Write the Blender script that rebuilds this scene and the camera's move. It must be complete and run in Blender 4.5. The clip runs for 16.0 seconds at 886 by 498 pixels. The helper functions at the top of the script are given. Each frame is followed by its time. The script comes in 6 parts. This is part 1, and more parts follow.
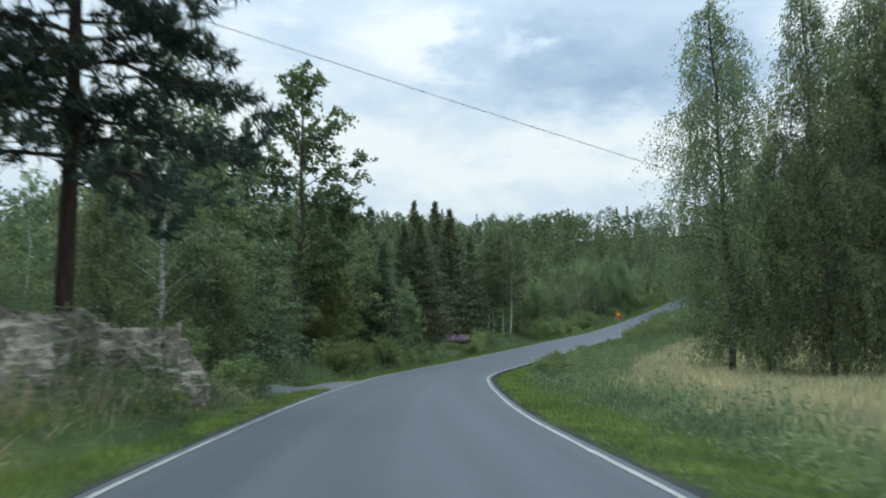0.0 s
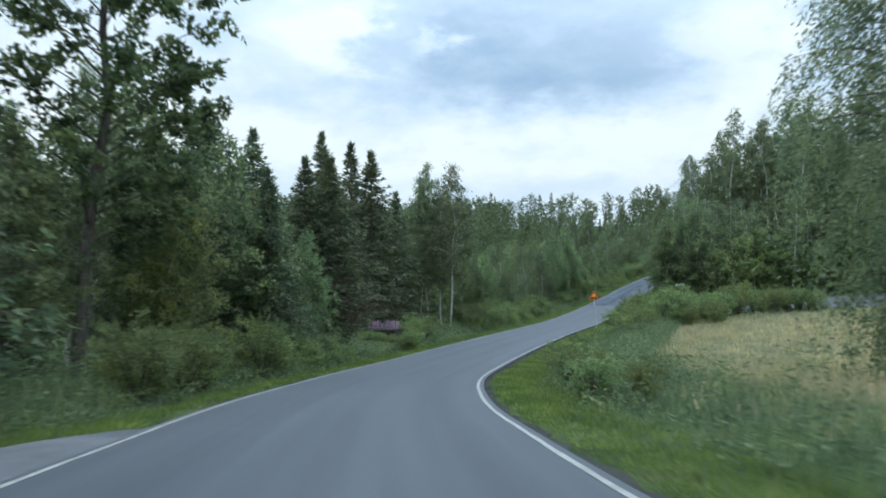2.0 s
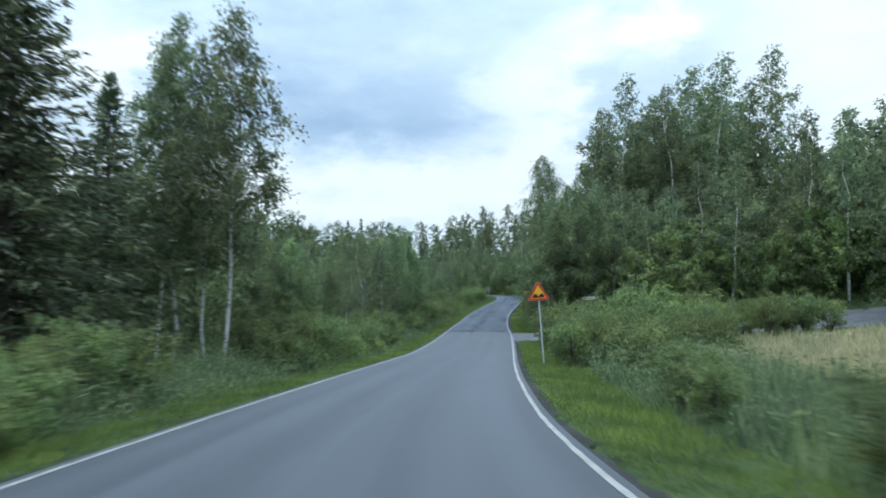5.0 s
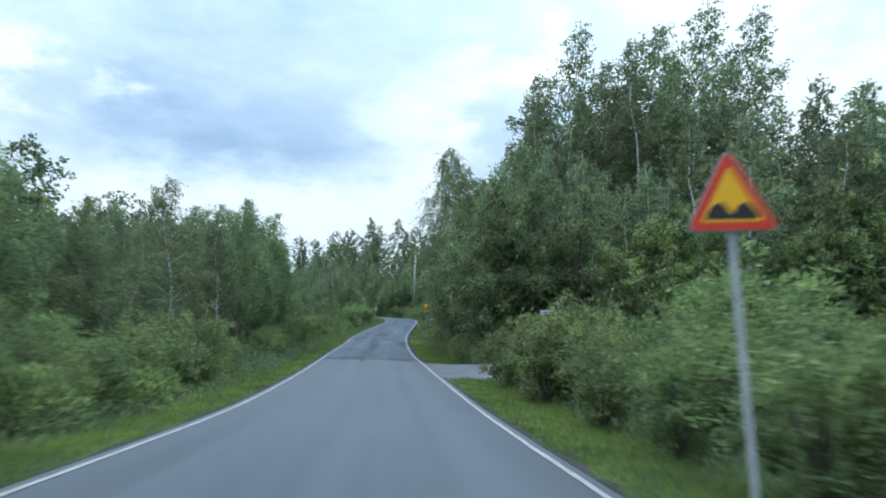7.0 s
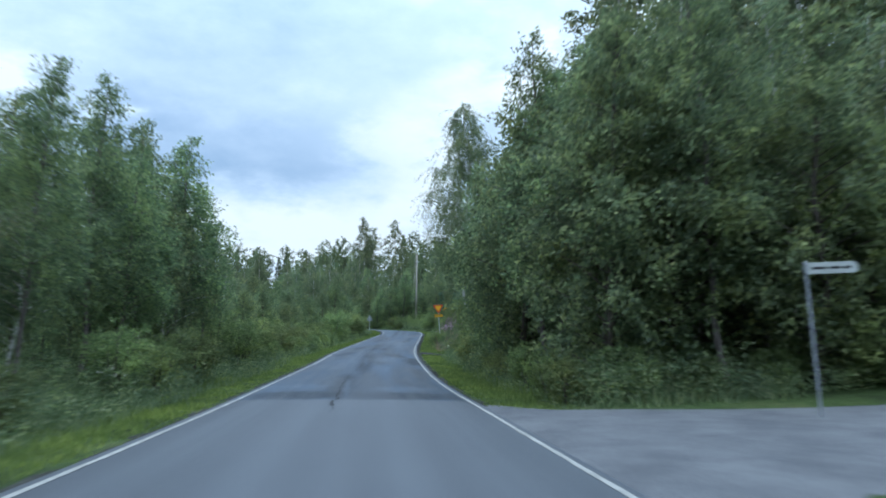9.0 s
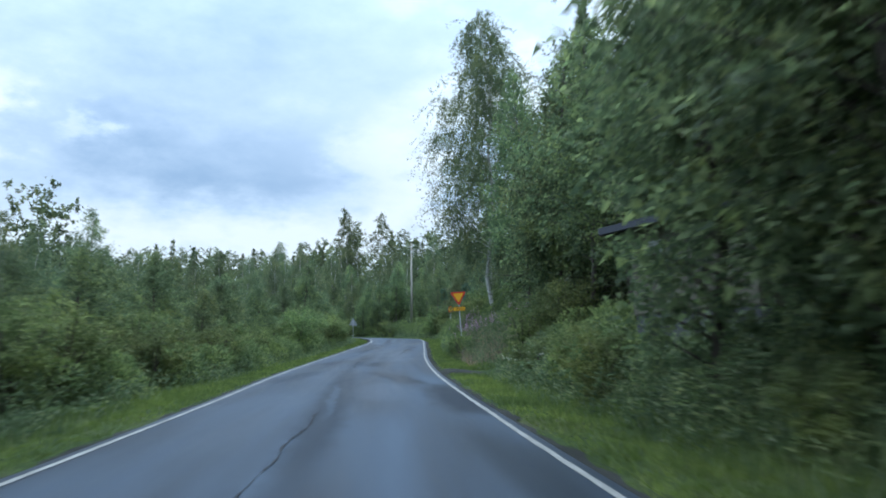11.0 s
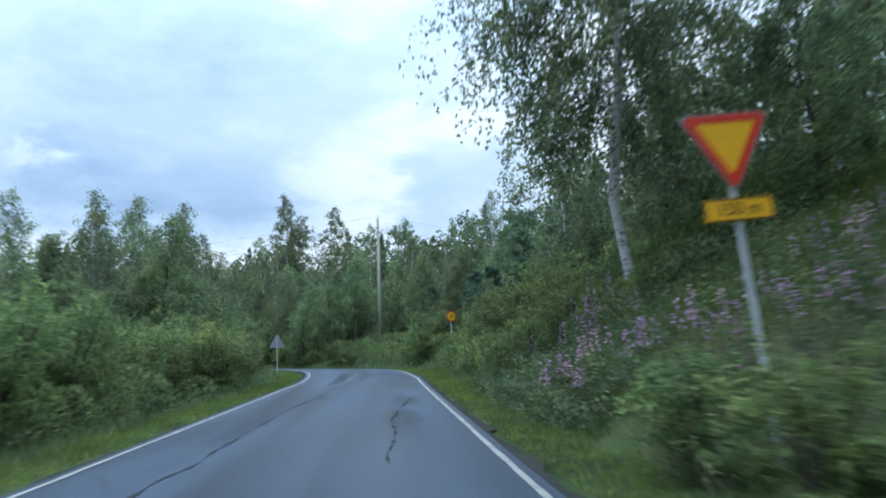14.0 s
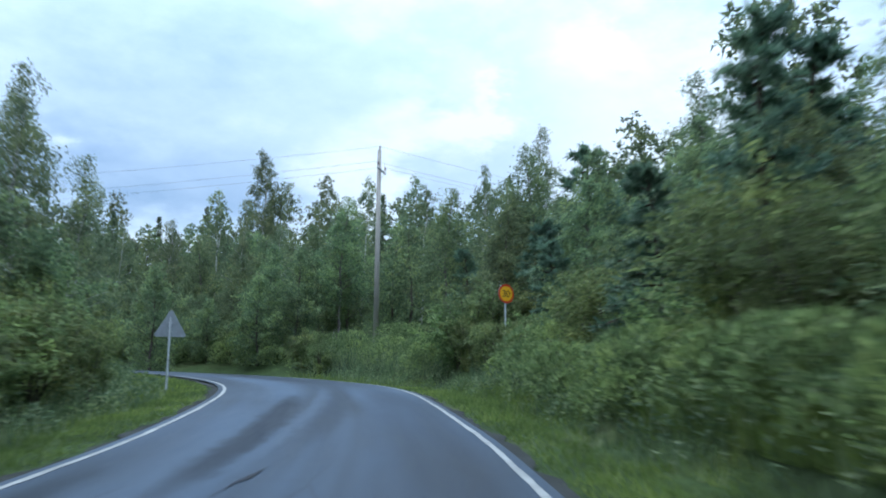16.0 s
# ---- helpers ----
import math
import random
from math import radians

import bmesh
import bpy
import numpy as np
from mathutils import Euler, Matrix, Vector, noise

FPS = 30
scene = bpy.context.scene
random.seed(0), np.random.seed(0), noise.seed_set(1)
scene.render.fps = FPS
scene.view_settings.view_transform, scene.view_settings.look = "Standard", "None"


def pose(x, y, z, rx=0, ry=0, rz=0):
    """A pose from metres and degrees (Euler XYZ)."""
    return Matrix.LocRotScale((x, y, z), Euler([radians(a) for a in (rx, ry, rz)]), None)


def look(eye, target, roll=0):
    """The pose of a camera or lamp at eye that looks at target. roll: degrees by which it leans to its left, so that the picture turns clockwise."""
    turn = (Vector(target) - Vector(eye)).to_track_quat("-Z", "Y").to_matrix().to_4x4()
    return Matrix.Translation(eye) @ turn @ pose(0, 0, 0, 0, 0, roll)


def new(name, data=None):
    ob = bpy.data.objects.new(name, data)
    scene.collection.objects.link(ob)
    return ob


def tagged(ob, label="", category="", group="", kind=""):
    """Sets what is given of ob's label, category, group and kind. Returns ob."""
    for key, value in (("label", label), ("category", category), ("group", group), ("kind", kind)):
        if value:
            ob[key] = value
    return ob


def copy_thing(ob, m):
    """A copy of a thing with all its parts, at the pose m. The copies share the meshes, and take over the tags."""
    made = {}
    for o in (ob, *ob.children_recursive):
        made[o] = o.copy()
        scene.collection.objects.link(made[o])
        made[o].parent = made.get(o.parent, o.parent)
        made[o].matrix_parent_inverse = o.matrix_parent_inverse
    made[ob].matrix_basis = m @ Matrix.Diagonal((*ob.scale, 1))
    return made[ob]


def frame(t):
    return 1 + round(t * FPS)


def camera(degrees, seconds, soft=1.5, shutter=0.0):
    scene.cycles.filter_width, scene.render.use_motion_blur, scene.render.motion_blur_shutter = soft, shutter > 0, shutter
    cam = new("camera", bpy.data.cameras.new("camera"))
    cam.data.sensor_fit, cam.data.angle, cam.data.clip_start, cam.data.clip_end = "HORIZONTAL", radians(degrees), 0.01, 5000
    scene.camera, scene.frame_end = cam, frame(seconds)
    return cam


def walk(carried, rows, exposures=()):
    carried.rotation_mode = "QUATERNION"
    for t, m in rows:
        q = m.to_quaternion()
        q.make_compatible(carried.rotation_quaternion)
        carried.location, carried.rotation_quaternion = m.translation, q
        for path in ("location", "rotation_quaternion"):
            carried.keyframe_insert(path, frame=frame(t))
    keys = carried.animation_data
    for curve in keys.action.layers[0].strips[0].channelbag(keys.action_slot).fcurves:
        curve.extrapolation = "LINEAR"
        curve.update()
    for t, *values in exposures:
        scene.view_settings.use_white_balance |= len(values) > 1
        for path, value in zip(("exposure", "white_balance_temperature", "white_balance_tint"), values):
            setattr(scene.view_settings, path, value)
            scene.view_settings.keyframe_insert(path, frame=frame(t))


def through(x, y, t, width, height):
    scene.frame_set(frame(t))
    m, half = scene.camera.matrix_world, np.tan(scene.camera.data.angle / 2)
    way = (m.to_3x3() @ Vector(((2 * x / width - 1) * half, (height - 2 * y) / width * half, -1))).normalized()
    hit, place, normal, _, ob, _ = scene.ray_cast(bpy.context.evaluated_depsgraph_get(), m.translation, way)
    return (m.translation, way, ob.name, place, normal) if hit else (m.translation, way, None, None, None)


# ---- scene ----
cam = camera(59.1, 16.0, soft=1.8, shutter=0.5)
METRES, EYE, TILT, LEAN, TURN = 190.0, 1.25, 2.0, 0.8, 0.0
ROWS = [
    (0.0, 0.0, 0.0, 0.0, 0.0, 0.0, -0.0),
    (0.5, -0.0018, 0.0283, -0.0037, -1.78, -0.37, -0.27),
    (1.0, -0.003, 0.0591, -0.0078, -3.39, -0.87, -0.4),
    (1.5, -0.0031, 0.0879, -0.0118, -4.94, -0.73, 0.03),
    (2.0, -0.0025, 0.1195, -0.016, -6.41, -0.34, -0.53),
    (2.5, -0.0014, 0.1489, -0.0198, -7.71, 0.02, -1.08),
    (3.0, 0.001, 0.1805, -0.0238, -9.18, 0.12, -1.58),
    (3.5, 0.0039, 0.2111, -0.0276, -11.45, 0.16, -1.29),
    (4.0, 0.0092, 0.2435, -0.0318, -14.67, 0.86, -0.77),
    (4.5, 0.0157, 0.2737, -0.0348, -17.74, 1.91, -0.7),
    (5.0, 0.0245, 0.3066, -0.0378, -21.1, 3.0, -1.01),
    (7.5, 0.0857, 0.4554, -0.0459, -30.44, 5.46, -3.31),
    (8.0, 0.1005, 0.4864, -0.0473, -30.5, 5.43, -3.23),
    (8.5, 0.1144, 0.5153, -0.0483, -30.36, 6.19, -2.75),
    (9.0, 0.1291, 0.5465, -0.049, -30.25, 6.68, -2.22),
    (11.5, 0.1992, 0.6913, -0.0497, -31.33, 8.02, -0.64),
    (12.0, 0.214, 0.7206, -0.0489, -31.63, 8.54, -0.48),
    (12.5, 0.2275, 0.7473, -0.0485, -32.14, 8.39, -0.36),
    (13.0, 0.242, 0.7751, -0.0477, -33.0, 9.04, -1.17),
    (13.5, 0.2553, 0.7999, -0.0469, -33.73, 9.11, -1.57),
    (14.0, 0.2701, 0.8262, -0.046, -34.16, 9.32, 0.43),
    (14.5, 0.2834, 0.8499, -0.0453, -34.59, 9.07, 0.39),
    (15.0, 0.2983, 0.8756, -0.0442, -34.82, 9.41, 0.79),
    (15.5, 0.3116, 0.8993, -0.0432, -34.97, 9.84, -0.73),
    (16.0, 0.3258, 0.9244, -0.042, -34.65, 9.44, -1.92),
]
walk(cam, [(t, pose(0, 0, EYE, TILT, LEAN, TURN) @ pose(METRES * x, METRES * y, METRES * z, 90 + pitch, roll, yaw)) for t, x, y, z, yaw, pitch, roll in ROWS],
     exposures=[(0.0, -0.12, 6750, 10), (1.5, -0.04, 6460, 10), (4.5, 0.03, 6290, 10), (7.5, 0.08, 6120, 10), (9.0, 0.0, 5990, 11.5), (12.0, -0.03, 6060, 12), (16.0, 0.02, 5850, 12.5)])

# ---------------------------------------------------------------- sky and light
def build_world():
    w = bpy.data.worlds.new("overcast_evening")
    scene.world = w
    w.use_nodes = True
    nt = w.node_tree
    nt.nodes.clear()
    N = nt.nodes.new
    out, bg = N("ShaderNodeOutputWorld"), N("ShaderNodeBackground")
    sky = N("ShaderNodeTexSky")
    sky.sky_type, sky.sun_disc = "NISHITA", False
    sky.sun_elevation, sky.sun_rotation = radians(70), radians(286)
    tc, sep = N("ShaderNodeTexCoord"), N("ShaderNodeSeparateXYZ")
    nt.links.new(tc.outputs["Generated"], sep.inputs[0])

    def maths(op, a, b=None, c=None):
        n = N("ShaderNodeMath")
        n.operation = op
        for k, v in enumerate((a, b, c)):
            if v is None:
                continue
            if isinstance(v, (int, float)):
                n.inputs[k].default_value = v
            else:
                nt.links.new(v, n.inputs[k])
        return n.outputs[0]

    up = maths("MAXIMUM", sep.outputs[2], 0.0)

    def clouds(scale, detail, rough, shift, flat=2.2):
        n = N("ShaderNodeTexNoise")
        mp = N("ShaderNodeMapping")
        mp.inputs["Location"].default_value = shift
        mp.inputs["Scale"].default_value = (1.0, 1.0, flat)
        nt.links.new(tc.outputs["Generated"], mp.inputs[0])
        nt.links.new(mp.outputs[0], n.inputs["Vector"])
        n.inputs["Scale"].default_value, n.inputs["Detail"].default_value = scale, detail
        n.inputs["Roughness"].default_value = rough
        return n.outputs["Fac"]

    big = clouds(3.2, 4, 0.5, (0.9, 0.4, 0.0))
    mid = clouds(9.0, 6, 0.55, (5.2, 1.3, 0))
    fine = clouds(24.0, 5, 0.6, (2.7, 7.1, 1.9), 1.8)
    bearing = maths("MULTIPLY", maths("ARCTAN2", sep.outputs[0], sep.outputs[1]), 57.3)
    height = maths("MULTIPLY", maths("ARCSINE", sep.outputs[2]), 57.3)
    bearing = maths("ADD", bearing, maths("MULTIPLY", maths("SUBTRACT", mid, 0.5), 14.0))
    bearing = maths("ADD", bearing, maths("MULTIPLY", maths("SUBTRACT", fine, 0.5), 5.0))
    height = maths("ADD", height, maths("MULTIPLY", maths("SUBTRACT", clouds(11.0, 6, 0.6, (8.1, 3.3, 4.2)), 0.5), 5.0))

    def mass(b, h, wb, wh, gain):
        """A cloud mass round a bearing and height, in degrees."""
        x2 = maths("POWER", maths("ABSOLUTE", maths("DIVIDE", maths("SUBTRACT", bearing, b), wb)), 2.6)
        y2 = maths("POWER", maths("ABSOLUTE", maths("DIVIDE", maths("SUBTRACT", height, h), wh)), 2.6)
        return maths("MULTIPLY", maths("EXPONENT", maths("MULTIPLY", maths("ADD", x2, y2), -1.0)), gain)

    tone = maths("ADD", maths("MULTIPLY", maths("SUBTRACT", big, 0.5), 0.26), maths("MULTIPLY", maths("SUBTRACT", mid, 0.5), 0.20))
    tone = maths("ADD", tone, maths("MULTIPLY", maths("SUBTRACT", fine, 0.5), 0.10))
    tone = maths("ADD", tone, 0.485)
    for m in ((15, 14.6, 9.5, 2.9, 0.11), (14, 19, 14, 6, 0.04), (22, 25, 18, 5, 0.03), (16, 13.0, 8, 1.1, 0.05),
              (15, 9.2, 70, 2.8, -0.12), (15, 4, 70, 4, -0.05), (12, 8.4, 8, 0.8, 0.05),
              (-2.5, 16.4, 3.6, 2.2, -0.15), (6.6, 16.8, 1.3, 0.9, -0.12), (-18, 14, 9, 8, -0.06),
              (27.5, 15, 3.6, 4.0, -0.15), (32, 19.5, 2.6, 2.2, -0.09), (36.5, 19.3, 2.6, 1.6, -0.12), (38.5, 22, 1.6, 1.4, -0.08), (46, 25, 3, 2, -0.08), (54, 18, 10, 8, -0.13)):
        tone = maths("ADD", tone, mass(*m))
    ramp = N("ShaderNodeValToRGB")
    nt.links.new(tone, ramp.inputs[0])
    e = ramp.color_ramp.elements
    e[0].position, e[0].color = 0.36, (0.88, 1.0, 1.06, 1)
    e[1].position, e[1].color = 0.68, (0.34, 0.51, 0.71, 1)
    a = ramp.color_ramp.elements.new(0.49)
    a.color = (0.59, 0.77, 0.95, 1)
    # clear sky shines faintly through thin cloud
    clear = N("ShaderNodeMix")
    clear.data_type, clear.blend_type = "RGBA", "ADD"
    clear.inputs["Factor"].default_value = 0.012
    nt.links.new(ramp.outputs[0], clear.inputs["A"])
    nt.links.new(sky.outputs[0], clear.inputs["B"])
    nt.links.new(clear.outputs["Result"], bg.inputs["Color"])
    # an overcast dome is brightest overhead
    nt.links.new(maths("ADD", SKY_LOW, maths("MULTIPLY", maths("POWER", up, 3.0), SKY_TOP)), bg.inputs["Strength"])
    nt.links.new(bg.outputs[0], out.inputs[0])


SKY_LOW, SKY_TOP = 0.95, 4.2
build_world()
sun = new("sun", bpy.data.lights.new("sun", "SUN"))
sun.data.energy, sun.data.angle, sun.data.color = 0.8, radians(25), (1.0, 0.98, 0.95)
sun.matrix_world = look((0, 0, 60), (17.5, -5, 10))


# ---------------------------------------------------------------- materials
def material(name, rough=0.8, spec=0.3):
    m = bpy.data.materials.new(name)
    m.use_nodes = True
    b = m.node_tree.nodes["Principled BSDF"]
    b.inputs["Roughness"].default_value = rough
    b.inputs["Specular IOR Level"].default_value = spec
    return m, m.node_tree, b


def node(nt, kind, **values):
    n = nt.nodes.new("ShaderNode" + kind)
    for k, v in values.items():
        n.inputs[k.replace("_", " ")].default_value = v
    return n


def ramp_of(nt, fac, stops):
    r = nt.nodes.new("ShaderNodeValToRGB")
    e = r.color_ramp.elements
    while len(e) < len(stops):
        e.new(0.5)
    for k, (p, c) in enumerate(stops):
        e[k].position, e[k].color = p, (*c, 1)
    nt.links.new(fac, r.inputs[0])
    return r.outputs[0]


def mix_of(nt, fac, a, b, blend="MIX"):
    n = nt.nodes.new("ShaderNodeMix")
    n.data_type, n.blend_type = "RGBA", blend
    for key, v in (("Factor", fac), ("A", a), ("B", b)):
        if isinstance(v, (int, float)):
            n.inputs[key].default_value = v
        elif isinstance(v, tuple):
            n.inputs[key].default_value = (*v, 1)
        else:
            nt.links.new(v, n.inputs[key])
    return n.outputs["Result"]


def bump(nt, b, height, strength, distance):
    n = nt.nodes.new("ShaderNodeBump")
    n.inputs["Strength"].default_value, n.inputs["Distance"].default_value = strength, distance
    nt.links.new(height, n.inputs["Height"])
    nt.links.new(n.outputs[0], b.inputs["Normal"])


def noise_of(nt, vec, scale, detail=4.0, rough=0.5):
    n = node(nt, "TexNoise", Scale=scale, Detail=detail, Roughness=rough)
    nt.links.new(vec, n.inputs["Vector"])
    return n.outputs["Fac"]


def stretched(nt, vec, sx, sy, sz=1.0):
    n = node(nt, "Mapping", Scale=(sx, sy, sz))
    nt.links.new(vec, n.inputs[0])
    return n.outputs[0]


def leaf_material(name, dark, mid, light, through=0.45):
    """Leaves: colour varies leaf by leaf and tree by tree, lit and shaded boughs are painted in, and some light comes
    through them.
    """
    m, nt, b = material(name, 0.65, 0.14)
    geo, info = node(nt, "NewGeometry"), node(nt, "ObjectInfo")
    leafy = ramp_of(nt, geo.outputs["Random Per Island"], [(0.0, dark), (0.55, mid), (1.0, light)])
    # noise paints bluish shade and yellowish light on whole boughs into the leaf colour
    bough_shade = noise_of(nt, geo.outputs["Position"], 0.75, 3, 0.6)
    col = mix_of(nt, 1.0, leafy, ramp_of(nt, bough_shade, [(0.34, (0.66, 0.70, 0.78)), (0.52, (1.0, 1.0, 1.0)), (0.68, (1.42, 1.34, 1.12))]), "MULTIPLY")
    hsv = nt.nodes.new("ShaderNodeHueSaturation")
    nt.links.new(col, hsv.inputs["Color"])
    hsv.inputs["Saturation"].default_value = 0.97
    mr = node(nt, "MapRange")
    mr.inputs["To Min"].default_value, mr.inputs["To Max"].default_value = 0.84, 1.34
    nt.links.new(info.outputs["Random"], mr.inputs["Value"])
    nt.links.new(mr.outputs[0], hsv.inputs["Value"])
    mh = node(nt, "MapRange")
    mh.inputs["To Min"].default_value, mh.inputs["To Max"].default_value = 0.450, 0.497
    nt.links.new(info.outputs["Random"], mh.inputs["Value"])
    nt.links.new(mh.outputs[0], hsv.inputs["Hue"])
    nt.links.new(hsv.outputs[0], b.inputs["Base Color"])
    tr = node(nt, "BsdfTranslucent")
    nt.links.new(mix_of(nt, 1.0, hsv.outputs[0], (1.55, 1.65, 1.5), "MULTIPLY"), tr.inputs["Color"])
    mx = node(nt, "MixShader", Fac=through)
    nt.links.new(b.outputs[0], mx.inputs[1])
    nt.links.new(tr.outputs[0], mx.inputs[2])
    nt.links.new(mx.outputs[0], nt.nodes["Material Output"].inputs["Surface"])
    return m


def bark_material(name, base, dark, scale_z, white=None):
    m, nt, b = material(name, 0.9, 0.15)
    tc = node(nt, "TexCoord")
    n1 = noise_of(nt, stretched(nt, tc.outputs["Object"], 6, 6, scale_z), 3, 5, 0.6)
    col = ramp_of(nt, n1, [(0.35, dark), (0.62, base)])
    if white:
        n2 = noise_of(nt, stretched(nt, tc.outputs["Object"], 3, 3, 7), 1.6, 4, 0.6)
        col = ramp_of(nt, n2, [(0.34, dark), (0.43, base), (0.52, white)])
    nt.links.new(col, b.inputs["Base Color"])
    bump(nt, b, n1, 0.6, 0.03)
    return m


def plain(name, color, rough=0.6, metal=0.0, vary=0.25, scale=6.0):
    """Painted or sheet surface with slight dirt."""
    m, nt, b = material(name, rough, 0.4)
    tc = node(nt, "TexCoord")
    n = noise_of(nt, tc.outputs["Object"], scale, 5, 0.6)
    lo = tuple(c * (1 - vary) for c in color)
    nt.links.new(ramp_of(nt, n, [(0.3, lo), (0.7, color)]), b.inputs["Base Color"])
    b.inputs["Metallic"].default_value = metal
    return m


# stains on the worn asphalt: across, along, half width, half length, slant, strength (dark +, bleached -)
STAINS = ((1.3, 130.0, 1.7, 1.6, 0.0, 0.8), (-1.5, 129.8, 1.5, 1.4, 0.0, 0.8), (-1.4, 132.6, 1.1, 0.8, 0.0, -0.35), (1.4, 133.4, 1.2, 0.9, 0.0, -0.3), (0.45, 134.5, 0.5, 6.0, 0.0, 0.75), (0.30, 133.0, 0.10, 4.5, 0.02, -0.35),
          (0.15, 150.0, 0.42, 12.0, 0.01, 0.75), (0.2, 150.0, 0.10, 4.5, 0.03, -0.4), (-2.35, 150.0, 0.75, 4.2, 0.0, 0.85), (-1.2, 157.0, 0.5, 3.6, 0.2, 0.8), (-0.9, 151.6, 0.75, 3.0, 0.0, -0.35), (1.4, 147.0, 0.9, 5.0, 0.0, -0.25),
          (1.9, 158.0, 0.6, 3.5, -0.1, 0.6), (-0.4, 166.2, 0.55, 2.2, 0.0, 0.8), (1.5, 168.5, 0.6, 3.0, -0.15, 0.7), (-1.3, 174.5, 0.8, 7.0, 0.02, -0.35), (0.4, 172.0, 0.5, 9.0, 0.0, 0.6), (-1.45, 184.0, 0.42, 1.9, 0.02, 0.55), (-1.6, 188.6, 0.45, 2.0, -0.03, 0.45),
          (1.35, 186.0, 0.35, 6.0, 0.0, 0.6), (0.0, 182.0, 0.9, 9.0, 0.0, -0.25), (1.45, 201.0, 0.55, 7.0, 0.03, -0.4), (0.75, 203.0, 0.32, 6.5, -0.02, 0.9), (0.2, 205.0, 0.16, 8.0, -0.05, -0.45), (-0.3, 206.0, 0.3, 6.0, -0.05, 0.5), (-1.6, 203.0, 0.9, 9.0, 0.0, 0.45), (1.2, 213.0, 0.9, 6.0, -0.05, -0.4))


def asphalt(name, pale, mid, dark, worn):
    """Asphalt in road coordinates: u across in metres, v along in metres."""
    m, nt, b = material(name, 0.62, 0.45)
    along = 0.75 if worn else 0.6
    uv = node(nt, "UVMap")
    uv.uv_map = "road"
    grain = noise_of(nt, uv.outputs[0], 38, 3, 0.7)
    blot = noise_of(nt, stretched(nt, uv.outputs[0], 0.7, 0.16), 1.0, 5, 0.55)
    streak = noise_of(nt, stretched(nt, uv.outputs[0], 1.5, 0.02), 1.0, 3, 0.5)
    col = ramp_of(nt, blot, [(0.30, dark), (0.50, mid), (0.68, pale)])
    col = mix_of(nt, along, col, ramp_of(nt, streak, [(0.36, tuple(0.92 * c for c in dark)), (0.64, tuple(1.06 * c for c in pale))]))
    col = mix_of(nt, 0.5, col, ramp_of(nt, grain, [(0.3, (0.25, 0.25, 0.25)), (0.7, (0.75, 0.75, 0.75))]), "OVERLAY")
    if worn:
        patch = noise_of(nt, stretched(nt, uv.outputs[0], 0.55, 0.05), 1.3, 5, 0.55)
        tone = ramp_of(nt, patch, [(0.42, (0, 0, 0)), (0.66, (0.85, 0.85, 0.85))])
        col = mix_of(nt, tone, col, mix_of(nt, 0.9, col, tuple(2.3 * c for c in pale)))
        split = node(nt, "SeparateXYZ")
        nt.links.new(uv.outputs[0], split.inputs[0])
        ragged_u = noise_of(nt, stretched(nt, uv.outputs[0], 1.4, 0.9), 1.5, 5, 0.65)
        ragged_v = noise_of(nt, stretched(nt, uv.outputs[0], 2.0, 0.7), 1.1, 5, 0.65)

        def calc(op, x, y=None):
            n = nt.nodes.new("ShaderNodeMath")
            n.operation = op
            for k, v in enumerate((x, y)):
                if isinstance(v, (int, float)):
                    n.inputs[k].default_value = v
                elif v is not None:
                    nt.links.new(v, n.inputs[k])
            return n.outputs[0]

        du = calc("MULTIPLY", calc("SUBTRACT", ragged_u, 0.5), 0.5)
        dv = calc("MULTIPLY", calc("SUBTRACT", ragged_v, 0.5), 2.4)
        for u0, v0, wu, wv, slant, gain in STAINS:
            v = calc("ADD", calc("SUBTRACT", split.outputs[1], v0), dv)
            u = calc("ADD", calc("SUBTRACT", split.outputs[0], u0), calc("SUBTRACT", du, calc("MULTIPLY", v, slant)))
            e = calc("ADD", calc("POWER", calc("ABSOLUTE", calc("DIVIDE", u, wu)), 2.0), calc("POWER", calc("ABSOLUTE", calc("DIVIDE", v, wv)), 4.0))
            share = ramp_of(nt, e, [(0.15, (abs(gain),) * 3), (1.15, (0, 0, 0))])
            col = mix_of(nt, share, col, tuple(k * c for k, c in zip((0.5, 0.58, 0.66), dark)) if gain > 0 else tuple(2.2 * c for c in pale))
        edge = node(nt, "TexVoronoi", Scale=0.75)
        edge.feature = "DISTANCE_TO_EDGE"
        warp = mix_of(nt, 0.06, uv.outputs[0], noise_of(nt, uv.outputs[0], 2.5, 4, 0.6), "ADD")
        nt.links.new(stretched(nt, warp, 1.0, 0.45), edge.inputs["Vector"])
        line = ramp_of(nt, edge.outputs["Distance"], [(0.004, (1, 1, 1)), (0.016, (0, 0, 0))])
        where = ramp_of(nt, noise_of(nt, stretched(nt, uv.outputs[0], 0.3, 0.08), 1.0, 3, 0.5), [(0.57, (0, 0, 0)), (0.63, (0.4, 0.4, 0.4))])
        col = mix_of(nt, mix_of(nt, 1.0, line, where, "MULTIPLY"), col, (0.010, 0.011, 0.013))
        nt.links.new(ramp_of(nt, patch, [(0.42, (0.46, 0.46, 0.46)), (0.62, (0.62, 0.62, 0.62))]), b.inputs["Roughness"])
        b.inputs["Specular IOR Level"].default_value = 0.17
    nt.links.new(col, b.inputs["Base Color"])
    bump(nt, b, grain, 0.25, 0.01)
    return m


